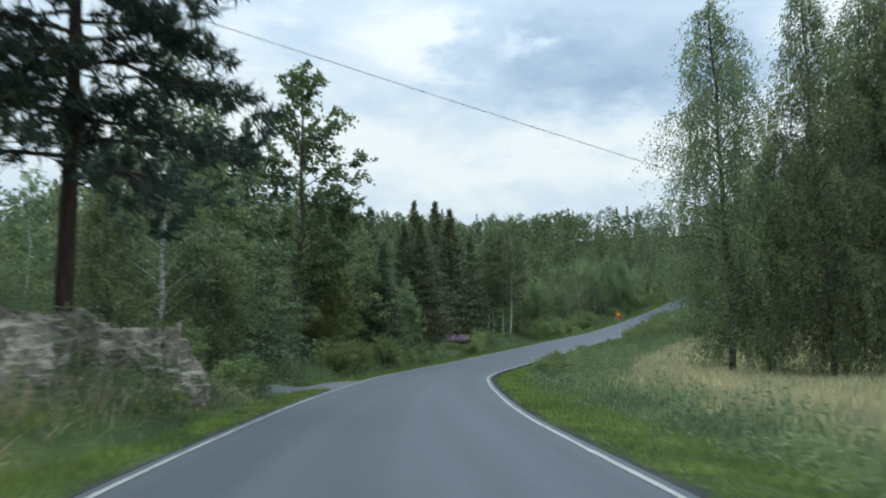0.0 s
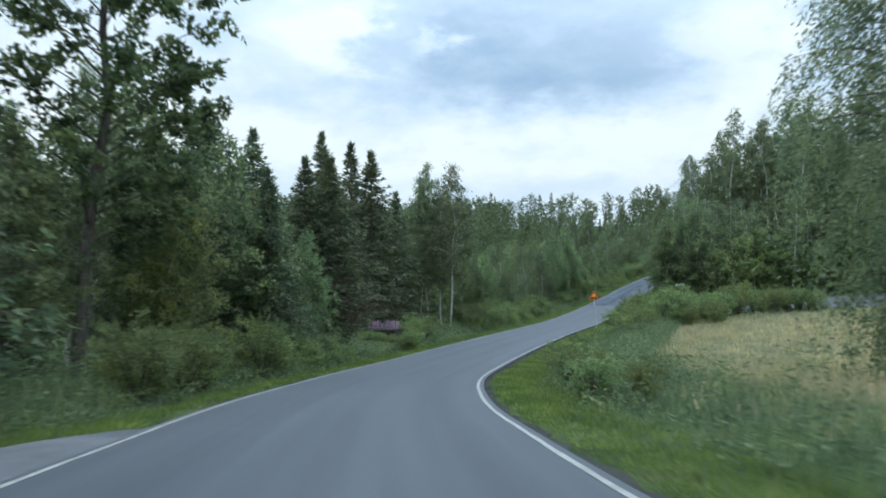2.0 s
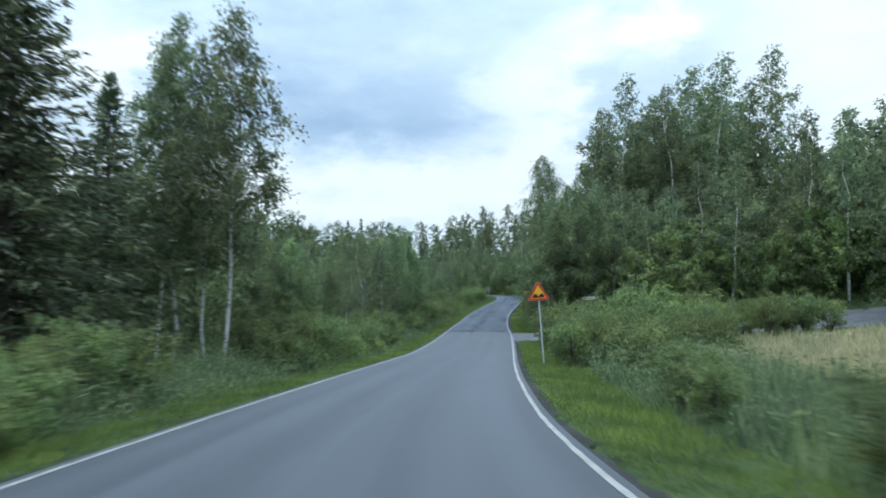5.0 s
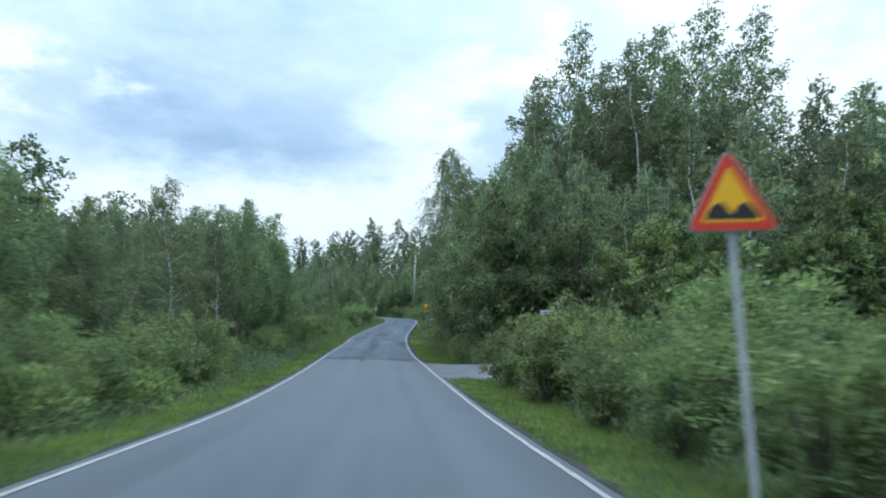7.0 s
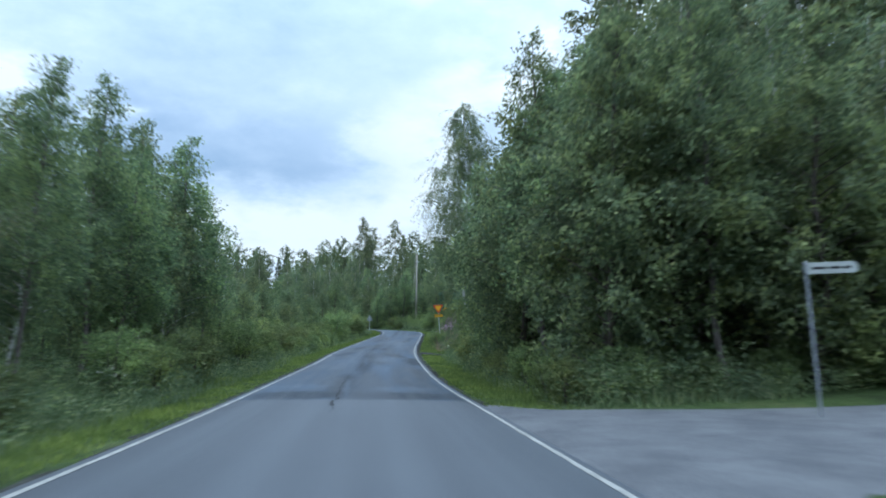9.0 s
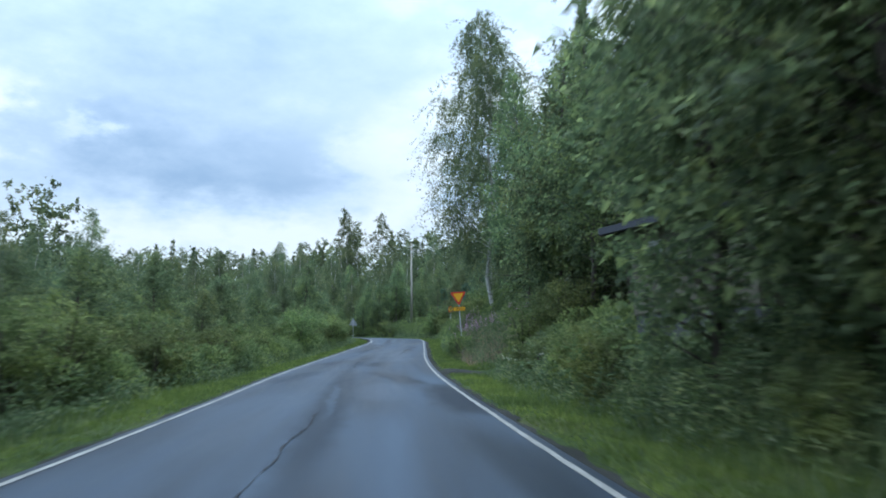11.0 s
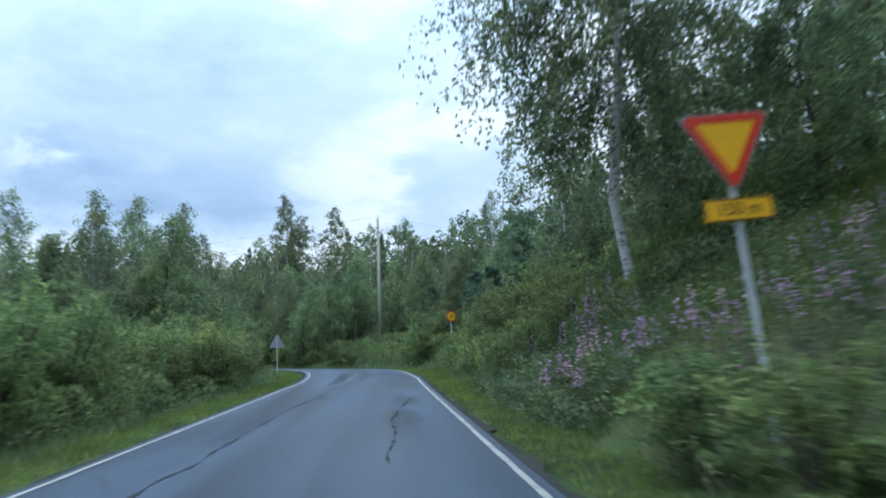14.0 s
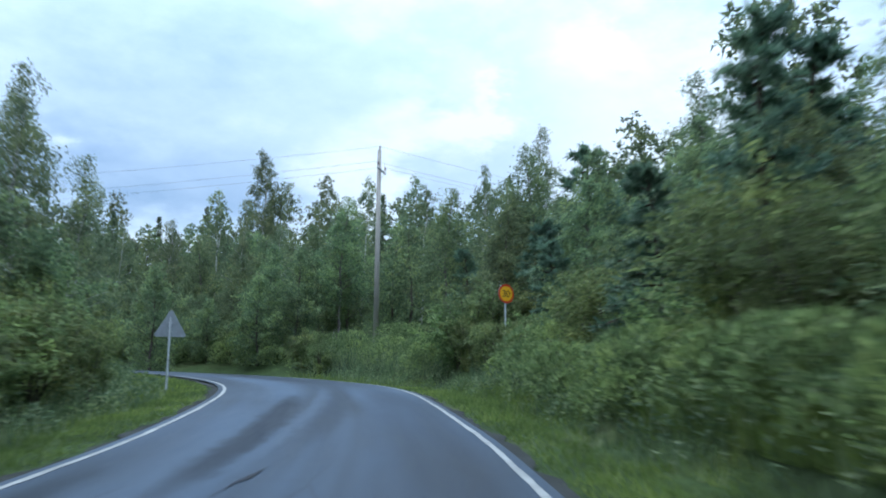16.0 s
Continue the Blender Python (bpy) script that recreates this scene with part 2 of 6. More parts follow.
def ground_material():
    """Forest floor, moss and grass; straw-coloured on the hay meadow beside the first bend."""
    m, nt, b = material("ground_cover", 0.95, 0.1)
    tc = node(nt, "TexCoord")
    g = node(nt, "NewGeometry")
    n1 = noise_of(nt, g.outputs["Position"], 0.35, 6, 0.6)
    n2 = noise_of(nt, g.outputs["Position"], 5.0, 5, 0.7)
    green = ramp_of(nt, n1, [(0.32, (0.020, 0.030, 0.012)), (0.52, (0.040, 0.062, 0.020)), (0.7, (0.075, 0.085, 0.035))])
    att = node(nt, "VertexColor")
    att.layer_name = "meadow"
    straw = ramp_of(nt, n1, [(0.3, (0.16, 0.16, 0.08)), (0.5, (0.27, 0.25, 0.14)), (0.68, (0.34, 0.30, 0.18))])
    col = mix_of(nt, att.outputs["Color"], green, straw)
    col = mix_of(nt, 0.6, col, ramp_of(nt, n2, [(0.3, (0.2, 0.2, 0.2)), (0.7, (0.8, 0.8, 0.8))]), "OVERLAY")
    nt.links.new(col, b.inputs["Base Color"])
    bump(nt, b, n2, 0.8, 0.08)
    return m


def gravel_material(name, pale, dark):
    m, nt, b = material(name, 0.95, 0.15)
    g = node(nt, "NewGeometry")
    n1 = noise_of(nt, g.outputs["Position"], 0.8, 5, 0.6)
    v = node(nt, "TexVoronoi", Scale=28.0)
    nt.links.new(g.outputs["Position"], v.inputs["Vector"])
    col = ramp_of(nt, n1, [(0.35, dark), (0.65, pale)])
    col = mix_of(nt, 0.5, col, ramp_of(nt, v.outputs["Distance"], [(0.1, (0.3, 0.3, 0.3)), (0.7, (0.62, 0.62, 0.62))]), "SOFT_LIGHT")
    nt.links.new(col, b.inputs["Base Color"])
    bump(nt, b, v.outputs["Distance"], 0.6, 0.02)
    return m


def rock_material():
    m, nt, b = material("weathered_rock", 0.9, 0.2)
    tc = node(nt, "TexCoord")
    n1 = noise_of(nt, tc.outputs["Object"], 1.3, 7, 0.65)
    n2 = noise_of(nt, stretched(nt, tc.outputs["Object"], 2, 2, 6), 2.0, 5, 0.6)
    col = ramp_of(nt, n1, [(0.34, (0.05, 0.043, 0.034)), (0.5, (0.17, 0.145, 0.112)), (0.66, (0.34, 0.30, 0.25))])
    col = mix_of(nt, ramp_of(nt, n2, [(0.58, (0, 0, 0)), (0.68, (0.9, 0.9, 0.9))]), col, (0.05, 0.06, 0.025))
    nt.links.new(col, b.inputs["Base Color"])
    bump(nt, b, n2, 0.9, 0.1)
    return m


def board_material(name, pale, dark):
    m, nt, b = material(name, 0.85, 0.2)
    tc, info = node(nt, "TexCoord"), node(nt, "ObjectInfo")
    n1 = noise_of(nt, stretched(nt, tc.outputs["Object"], 14, 14, 0.8), 2.0, 5, 0.6)
    col = ramp_of(nt, n1, [(0.3, dark), (0.7, pale)])
    hsv = nt.nodes.new("ShaderNodeHueSaturation")
    mr = node(nt, "MapRange")
    mr.inputs["To Min"].default_value, mr.inputs["To Max"].default_value = 0.75, 1.2
    nt.links.new(info.outputs["Random"], mr.inputs["Value"])
    nt.links.new(mr.outputs[0], hsv.inputs["Value"])
    nt.links.new(col, hsv.inputs["Color"])
    nt.links.new(hsv.outputs[0], b.inputs["Base Color"])
    return m


M_ASPHALT = asphalt("grey_asphalt", (0.052, 0.060, 0.068), (0.042, 0.049, 0.057), (0.031, 0.037, 0.044), False)
M_OLD = asphalt("patched_asphalt", (0.0272, 0.0380, 0.0515), (0.0172, 0.0250, 0.0350), (0.0094, 0.0142, 0.0207), True)
M_CRACK = plain("crack_filler", (0.011, 0.0125, 0.015), 0.8, 0, 0.5, 20)
M_LINE = plain("road_paint", (0.31, 0.305, 0.275), 0.6, 0, 0.45, 3)
M_SHOULDER = gravel_material("shoulder_gravel", (0.040, 0.041, 0.036), (0.020, 0.021, 0.018))
M_SIDE = gravel_material("side_road_gravel", (0.115, 0.118, 0.122), (0.075, 0.078, 0.083))
M_GROUND = ground_material()
M_ROCK = rock_material()
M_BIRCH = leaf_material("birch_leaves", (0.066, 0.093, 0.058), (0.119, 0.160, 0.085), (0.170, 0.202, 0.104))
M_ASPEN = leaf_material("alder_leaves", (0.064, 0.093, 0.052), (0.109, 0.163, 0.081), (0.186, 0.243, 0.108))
# leaf colour lightened to stand in for light on the wood's front edge
M_SALLOW_LIT = leaf_material("sallow_leaves_lit", (0.085, 0.125, 0.052), (0.150, 0.215, 0.080), (0.235, 0.300, 0.125))
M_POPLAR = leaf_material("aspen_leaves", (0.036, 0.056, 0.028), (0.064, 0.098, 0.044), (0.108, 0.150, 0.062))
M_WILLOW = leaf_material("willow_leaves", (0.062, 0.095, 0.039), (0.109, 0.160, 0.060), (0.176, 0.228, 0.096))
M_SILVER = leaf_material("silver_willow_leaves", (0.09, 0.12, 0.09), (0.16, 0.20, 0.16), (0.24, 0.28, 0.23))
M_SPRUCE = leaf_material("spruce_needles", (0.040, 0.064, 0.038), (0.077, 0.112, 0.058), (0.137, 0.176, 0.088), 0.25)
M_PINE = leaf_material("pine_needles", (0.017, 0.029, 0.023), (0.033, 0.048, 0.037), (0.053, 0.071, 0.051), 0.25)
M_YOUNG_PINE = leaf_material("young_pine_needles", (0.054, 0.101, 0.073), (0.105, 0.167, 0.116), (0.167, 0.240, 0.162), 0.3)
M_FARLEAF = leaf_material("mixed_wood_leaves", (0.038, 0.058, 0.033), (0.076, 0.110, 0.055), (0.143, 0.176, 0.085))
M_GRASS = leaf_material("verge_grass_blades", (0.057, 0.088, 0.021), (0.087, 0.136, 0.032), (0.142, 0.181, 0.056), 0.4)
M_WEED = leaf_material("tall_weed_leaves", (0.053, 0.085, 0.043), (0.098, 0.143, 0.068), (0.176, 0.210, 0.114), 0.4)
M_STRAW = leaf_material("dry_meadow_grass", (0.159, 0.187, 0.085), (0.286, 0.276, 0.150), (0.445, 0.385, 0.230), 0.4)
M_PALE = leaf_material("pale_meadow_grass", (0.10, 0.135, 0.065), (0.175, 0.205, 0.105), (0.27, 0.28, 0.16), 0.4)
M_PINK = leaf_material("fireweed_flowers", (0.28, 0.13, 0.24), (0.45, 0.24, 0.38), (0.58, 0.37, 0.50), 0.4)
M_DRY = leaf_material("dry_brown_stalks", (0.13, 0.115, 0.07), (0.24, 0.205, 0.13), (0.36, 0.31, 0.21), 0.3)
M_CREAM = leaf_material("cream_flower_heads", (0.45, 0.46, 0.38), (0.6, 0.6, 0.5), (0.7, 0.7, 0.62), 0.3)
B_BIRCH = bark_material("birch_bark", (0.40, 0.38, 0.35), (0.10, 0.09, 0.08), 1.0, (0.54, 0.525, 0.50))
B_DARK = bark_material("grey_brown_bark", (0.13, 0.11, 0.09), (0.045, 0.038, 0.032), 0.7)
B_SPRUCE = bark_material("dead_spruce_bark", (0.17, 0.11, 0.085), (0.07, 0.05, 0.042), 0.8)
B_ALDER = bark_material("grey_alder_bark", (0.20, 0.17, 0.155), (0.07, 0.06, 0.055), 0.9)
B_PINE = bark_material("pine_bark", (0.075, 0.05, 0.038), (0.028, 0.021, 0.018), 0.7)
M_YELLOW = plain("yellow_sign_sheeting", (0.83, 0.42, 0.010), 0.45, 0, 0.10)
M_RED = plain("red_sign_border", (0.62, 0.045, 0.015), 0.45, 0, 0.12)
M_BLACK = plain("black_sign_print", (0.018, 0.018, 0.018), 0.5)
M_STEEL = plain("galvanised_steel", (0.50, 0.52, 0.53), 0.5, 0.05, 0.25)
M_SIGNBACK = plain("grey_sign_back", (0.30, 0.32, 0.34), 0.5, 0.3, 0.25)
M_WHITE = plain("white_sign_face", (0.44, 0.46, 0.43), 0.5, 0, 0.2)
M_WOODPOLE = board_material("weathered_pole_wood", (0.36, 0.33, 0.29), (0.20, 0.18, 0.15))
M_BOARD = board_material("grey_green_boards", (0.175, 0.168, 0.125), (0.095, 0.092, 0.066))
M_ROOFING = plain("dark_roof_edge", (0.055, 0.062, 0.078), 0.5, 0, 0.3)
M_DARKWOOD = board_material("dark_rotting_boards", (0.05, 0.045, 0.04), (0.022, 0.02, 0.018))
M_CABLE = plain("black_cable", (0.03, 0.03, 0.035), 0.6)
M_CERAMIC = plain("brown_insulator", (0.10, 0.06, 0.05), 0.3)


# ---------------------------------------------------------------- mesh helpers
def mesh_of(name, V, F, mat, smooth=False):
    """A mesh from vertex rows and one or more arrays of faces (rows of 3 or 4)."""
    me = bpy.data.meshes.new(name)
    V = np.asarray(V, dtype=np.float32).reshape(-1, 3)
    F = [np.asarray(f, dtype=np.int32) for f in (F if isinstance(F, list) else [F]) if len(f)]
    sizes = np.concatenate([np.full(len(f), f.shape[1], dtype=np.int32) for f in F])
    loops = np.concatenate([f.ravel() for f in F])
    me.vertices.add(len(V))
    me.vertices.foreach_set("co", V.ravel())
    me.loops.add(len(loops))
    me.loops.foreach_set("vertex_index", loops)
    me.polygons.add(len(sizes))
    me.polygons.foreach_set("loop_start", np.concatenate([[0], np.cumsum(sizes)[:-1]]).astype(np.int32))
    me.polygons.foreach_set("use_smooth", np.full(len(sizes), smooth))
    me.update(calc_edges=True)
    me.validate()
    me.materials.append(mat)
    return me


def part(name, bm, mat, parent, label="", smooth=False):
    """Links a bmesh as one mesh object under its thing or part."""
    me = bpy.data.meshes.new(name)
    bm.to_mesh(me)
    bm.free()
    me.materials.append(mat)
    if smooth:
        for p in me.polygons:
            p.use_smooth = True
    ob = new(name, me)
    ob.parent = parent
    if label:
        ob["label"] = label
    return ob


def thing(name, label, category, group="", at=None):
    ob = new(name)
    ob.empty_display_size = 0.2
    if at is not None:
        ob.matrix_basis = at
    return tagged(ob, label, category, group)


def box(sx, sy, sz, at=(0, 0, 0), bevel=0.0):
    bm = bmesh.new()
    bmesh.ops.create_cube(bm, size=1.0, matrix=Matrix.Translation(at) @ Matrix.Diagonal((sx, sy, sz, 1)))
    if bevel:
        bmesh.ops.bevel(bm, geom=bm.edges[:], offset=bevel, segments=2, affect="EDGES")
    return bm


def rod(a, b, r0, r1=None, sides=12):
    bm = bmesh.new()
    a, b = Vector(a), Vector(b)
    m = Matrix.Translation((a + b) / 2) @ (b - a).to_track_quat("Z", "Y").to_matrix().to_4x4()
    bmesh.ops.create_cone(bm, cap_ends=True, segments=sides, radius1=r0, radius2=r0 if r1 is None else r1, depth=(b - a).length, matrix=m)
    return bm


def slab(outline, y0, y1, bevel=0.0):
    """A flat plate: an outline in x and z, from y0 to y1."""
    bm = bmesh.new()
    front = [bm.verts.new((x, y0, z)) for x, z in outline]
    back = [bm.verts.new((x, y1, z)) for x, z in outline]
    bm.faces.new(front)
    bm.faces.new(back[::-1])
    n = len(outline)
    for i in range(n):
        bm.faces.new((front[i], back[i], back[(i + 1) % n], front[(i + 1) % n]))
    bmesh.ops.recalc_face_normals(bm, faces=bm.faces[:])
    if bevel:
        bmesh.ops.bevel(bm, geom=bm.edges[:], offset=bevel, segments=1, affect="EDGES")
    return bm


# ---------------------------------------------------------------- the road's line
# centre of the carriageway: x, y, z, half the width between the edge lines
CENTRE = [
    (2.00, -30.0, 2.75, 2.55), (0.95, -15.0, 1.40, 2.55), (-0.15, 0.0, 0.0, 2.55), (-0.70, 8.0, -0.76, 2.61),
    (-1.07, 15.9, -1.56, 2.69), (-1.15, 24.0, -2.35, 2.80), (-0.97, 32.1, -3.10, 2.79), (-0.49, 40.1, -3.82, 2.80),
    (1.06, 50.2, -4.69, 2.83), (3.88, 59.68, -5.26, 2.81), (7.44, 69.25, -5.62, 2.79), (11.55, 78.28, -5.79, 2.67),
    (15.91, 87.3, -5.93, 2.60), (20.36, 96.4, -6.05, 2.60), (25.47, 107.15, -6.00, 2.70), (30.55, 118.0, -5.85, 2.80),
    (35.63, 128.9, -5.52, 2.70), (40.95, 139.57, -4.98, 2.53), (46.35, 150.3, -4.42, 2.56), (52.22, 161.1, -3.79, 2.55),
    (58.11, 171.3, -3.08, 2.48), (63.30, 180.18, -2.41, 2.35), (67.30, 187.07, -1.89, 2.28),
]
BEND_R, D0 = 28.0, np.array((0.494, 0.869))
N0 = np.array((-D0[1], D0[0]))
for k, turn in enumerate((14, 28, 42, 56, 70, 82)):
    a = radians(turn)
    p = np.array((68.8, 189.65)) + BEND_R * math.sin(a) * D0 + BEND_R * (1 - math.cos(a)) * N0
    CENTRE.append((p[0], p[1], -1.7 + 0.070 * BEND_R * a * (1 - 0.25 * a), 2.36))
for k in range(1, 5):
    a = radians(82)
    q = math.cos(a) * D0 + math.sin(a) * N0
    CENTRE.append((p[0] + 14 * k * q[0], p[1] + 14 * k * q[1], CENTRE[28][2] + 0.25 * k, 2.45))


def smooth_line(points, step=1.0):
    pts = np.array(points, dtype=float)
    out = []
    for i in range(len(pts) - 1):
        p0, p1, p2, p3 = pts[max(i - 1, 0)], pts[i], pts[i + 1], pts[min(i + 2, len(pts) - 1)]
        n = max(2, int(np.hypot(*(p2 - p1)[:2]) / step))
        for u in np.arange(n) / n:
            out.append(0.5 * (2 * p1 + (p2 - p0) * u + (2 * p0 - 5 * p1 + 4 * p2 - p3) * u ** 2 + (3 * p1 - p0 - 3 * p2 + p3) * u ** 3))
    out.append(pts[-1])
    return np.array(out)


LINE = smooth_line(CENTRE)
LINE[:, 2] -= 0.03
STEP = np.hypot(*np.diff(LINE[:, :2], axis=0).T)
SS = np.concatenate([[0], np.cumsum(STEP)])
SS -= SS[np.argmin(np.hypot(LINE[:, 0] + 0.15, LINE[:, 1]))]
DIR = np.gradient(LINE[:, :2], axis=0)
DIR /= np.hypot(*DIR.T)[:, None]
LEFT = np.stack([-DIR[:, 1], DIR[:, 0]], 1)


def road_at(s, l=0.0):
    """The place l metres left of the centre line, s metres along it."""
    c = [np.interp(s, SS, LINE[:, k]) for k in range(3)]
    n = [np.interp(s, SS, LEFT[:, k]) for k in range(2)]
    return c[0] + n[0] * l, c[1] + n[1] * l, c[2]


def road_frame(x, y):
    """s, l, road height and half width at the road's point nearest to each place."""
    x, y = np.atleast_1d(np.asarray(x, float)), np.atleast_1d(np.asarray(y, float))
    out = np.zeros((4, len(x)))
    for i in range(0, len(x), 4000):
        dx, dy = x[i:i + 4000, None] - LINE[None, :, 0], y[i:i + 4000, None] - LINE[None, :, 1]
        j = np.argmin(dx * dx + dy * dy, 1)
        r = np.arange(len(j))
        along = dx[r, j] * DIR[j, 0] + dy[r, j] * DIR[j, 1]
        side = dx[r, j] * LEFT[j, 0] + dy[r, j] * LEFT[j, 1]
        far = np.hypot(dx[r, j], dy[r, j])
        side = np.where(np.abs(side) < 0.7 * far, np.sign(side) * far, side)
        s = SS[j] + np.clip(along, -0.6, 0.6)
        out[:, i:i + 4000] = s, side, np.interp(s, SS, LINE[:, 2]), np.interp(s, SS, LINE[:, 3])
    return out


def waves(x, y):
    return (np.sin(0.31 * x + 1.3) * np.cos(0.27 * y) + 0.5 * np.sin(0.83 * x - 0.61 * y) + 0.3 * np.cos(1.7 * y + 0.9 * x)) / 1.8


# the verge's rise beyond the road's edge, along the road: s, slope, greatest rise
RISE_L = np.array([(-30, 0.45, 4.0), (5, 0.5, 4.0), (21, 0.45, 3.0), (25, 0.15, 0.8), (27.5, 0.0, 0.0), (38, -0.02, -0.1), (60, -0.05, -0.5),
                   (100, -0.03, -0.4), (150, 0.0, 0.2), (200, 0.02, 0.5), (230, 0.05, 1.0), (290, 0.05, 2.0)])
RISE_R = np.array([(-30, -0.02, -0.4), (100, -0.02, -0.4), (118, 0.0, 0.0), (130, 0.06, 3.0), (145, 0.18, 6.0), (152, 0.15, 6.0), (158, 0.10, 6.0), (165, 0.12, 6.0), (173, 0.30, 9.0), (178, 0.36, 9.0), (184, 0.60, 9.0), (193, 0.60, 9.0), (203, 0.36, 9.0),
                   (225, 0.25, 8.0), (290, 0.2, 8.0)])


def ground_z(x, y):
    s, l, z, half = road_frame(x, y)
    d = np.abs(l) - half
    out = np.zeros(len(s))
    for rise, mask in ((RISE_L, l >= 0), (RISE_R, l < 0)):
        slope, cap = np.interp(s, rise[:, 0], rise[:, 1]), np.interp(s, rise[:, 0], rise[:, 2])
        h = slope * np.clip(d - 1.6, 0, None)
        h = np.where(cap >= 0, np.minimum(h, np.maximum(cap, 0)), np.maximum(h, cap))
        out = np.where(mask, h, out)
    away = np.clip((d - 1.0) / 4.0, 0, 1)
    level = np.where((l < 0) & (d < 45), np.clip(1 - np.abs(s - 121.5) / 7.5, 0, 0.4) / 0.4, 0)  # the junction lies level
    ditch = -0.22 * np.exp(-((d - 2.2) / 0.8) ** 2)
    hill = 0.11 * np.clip(d - 45, 0, 90)
    hill = hill + np.where(l < 0, 0.052 * np.clip(d - 8.5, 0, 24) * np.interp(s, [66, 92, 112, 116.5, 132, 146], [0, 1.4, 1.4, 0.9, 0.9, 0]), 0)  # the meadow rises towards the junction
    out = out + (1 - level) * (ditch * (np.abs(out) < 0.3) + away * 0.14 * waves(x, y)) + hill
    return z + np.where(d < 0.45, -0.10, -0.04 + out)


# ---------------------------------------------------------------- ground and road
def spread(lo, hi, a, b, fine, far):
    """Grid lines: even between a and b, ever wider out to lo and hi."""
    mid = list(np.arange(a, b + fine, fine))
    up, down, step = [mid[-1]], [mid[0]], fine
    while up[-1] < hi:
        step = min(step * 1.25, far)
        up.append(up[-1] + step)
    step = fine
    while down[-1] > lo:
        step = min(step * 1.25, far)
        down.append(down[-1] - step)
    return np.array(down[:0:-1] + mid + up[1:])


def meadow_share(x, y):
    s, l, _, half = road_frame(x, y)
    d = -l - half
    edge = 3.6 + 0.9 * waves(x * 1.5, y * 1.5) + np.interp(s, [0, 15, 45, 80, 110], [-1.2, 0.4, 1.6, 3.0, 4.0])
    far = np.interp(s, [-30, 60, 100, 125], [70, 70, 40, 20])
    m = np.clip((d - edge) / 3.0, 0, 1) * np.clip((far - d) / 6.0, 0, 1) * np.clip((112 - s) / 6, 0, 1)
    return m * np.clip(0.78 + 0.5 * waves(x * 0.6 + 9, y * 0.5), 0.25, 1)


def build_ground():
    gx, gy = spread(-2500, 2500, -32, 112, 1.0, 260), spread(-2500, 2500, -22, 238, 1.0, 260)
    X, Y = np.meshgrid(gx, gy)
    x, y = X.ravel(), Y.ravel()
    z = ground_z(x, y)
    nx, ny = len(gx), len(gy)
    i = (np.arange(ny - 1)[:, None] * nx + np.arange(nx - 1)[None, :]).ravel()
    me = mesh_of("ground", np.stack([x, y, z], 1), np.stack([i, i + 1, i + nx + 1, i + nx], 1), M_GROUND, True)
    m = meadow_share(x, y)
    col = me.color_attributes.new("meadow", "FLOAT_COLOR", "POINT")
    col.data.foreach_set("color", np.stack([m, m, m, np.ones_like(m)], 1).astype(np.float32).ravel())
    tagged(new("ground", me), "grassy ground with forest floor and a pale hay meadow", "ground", kind="structure")


def ribbon(name, mat, s0, s1, offsets, lift, label, category="road", step=1.0, wobble=0.0, kind="structure", crown=0.0):
    """A strip of the road's surface: offsets are (share of the half width, metres) pairs across it."""
    s = np.linspace(s0, s1, max(2, int((s1 - s0) / step)))
    cx, cy, cz = road_at(s)
    half = np.interp(s, SS, LINE[:, 3])
    lx, ly = np.interp(s, SS, LEFT[:, 0]), np.interp(s, SS, LEFT[:, 1])
    rows, uvs = [], []
    for k, (share, metres) in enumerate(offsets):
        l = share * half + metres
        if wobble and k in (0, len(offsets) - 1):
            l = l + wobble * np.sin(s * 2.3 + k) * np.cos(s * 0.9) + wobble * 0.6 * np.sin(s * 5.1 + 2 * k)
        rows.append(np.stack([cx + lx * l, cy + ly * l, cz + lift - crown * (l / 2.7) ** 2], 1))
        uvs.append(np.stack([l, s], 1))
    V, UV = np.stack(rows, 1), np.stack(uvs, 1)
    n, m = len(s), len(offsets)
    i = (np.arange(n - 1)[:, None] * m + np.arange(m - 1)[None, :]).ravel()
    F = np.stack([i, i + m, i + m + 1, i + 1], 1)
    me = mesh_of(name, V, F[:, ::-1], mat, True)
    lay = me.uv_layers.new(name="road")
    idx = np.zeros(len(me.loops), dtype=np.int32)
    me.loops.foreach_get("vertex_index", idx)
    lay.data.foreach_set("uv", UV.reshape(-1, 2)[idx].astype(np.float32).ravel())
    return tagged(new(name, me), label, category, kind=kind)


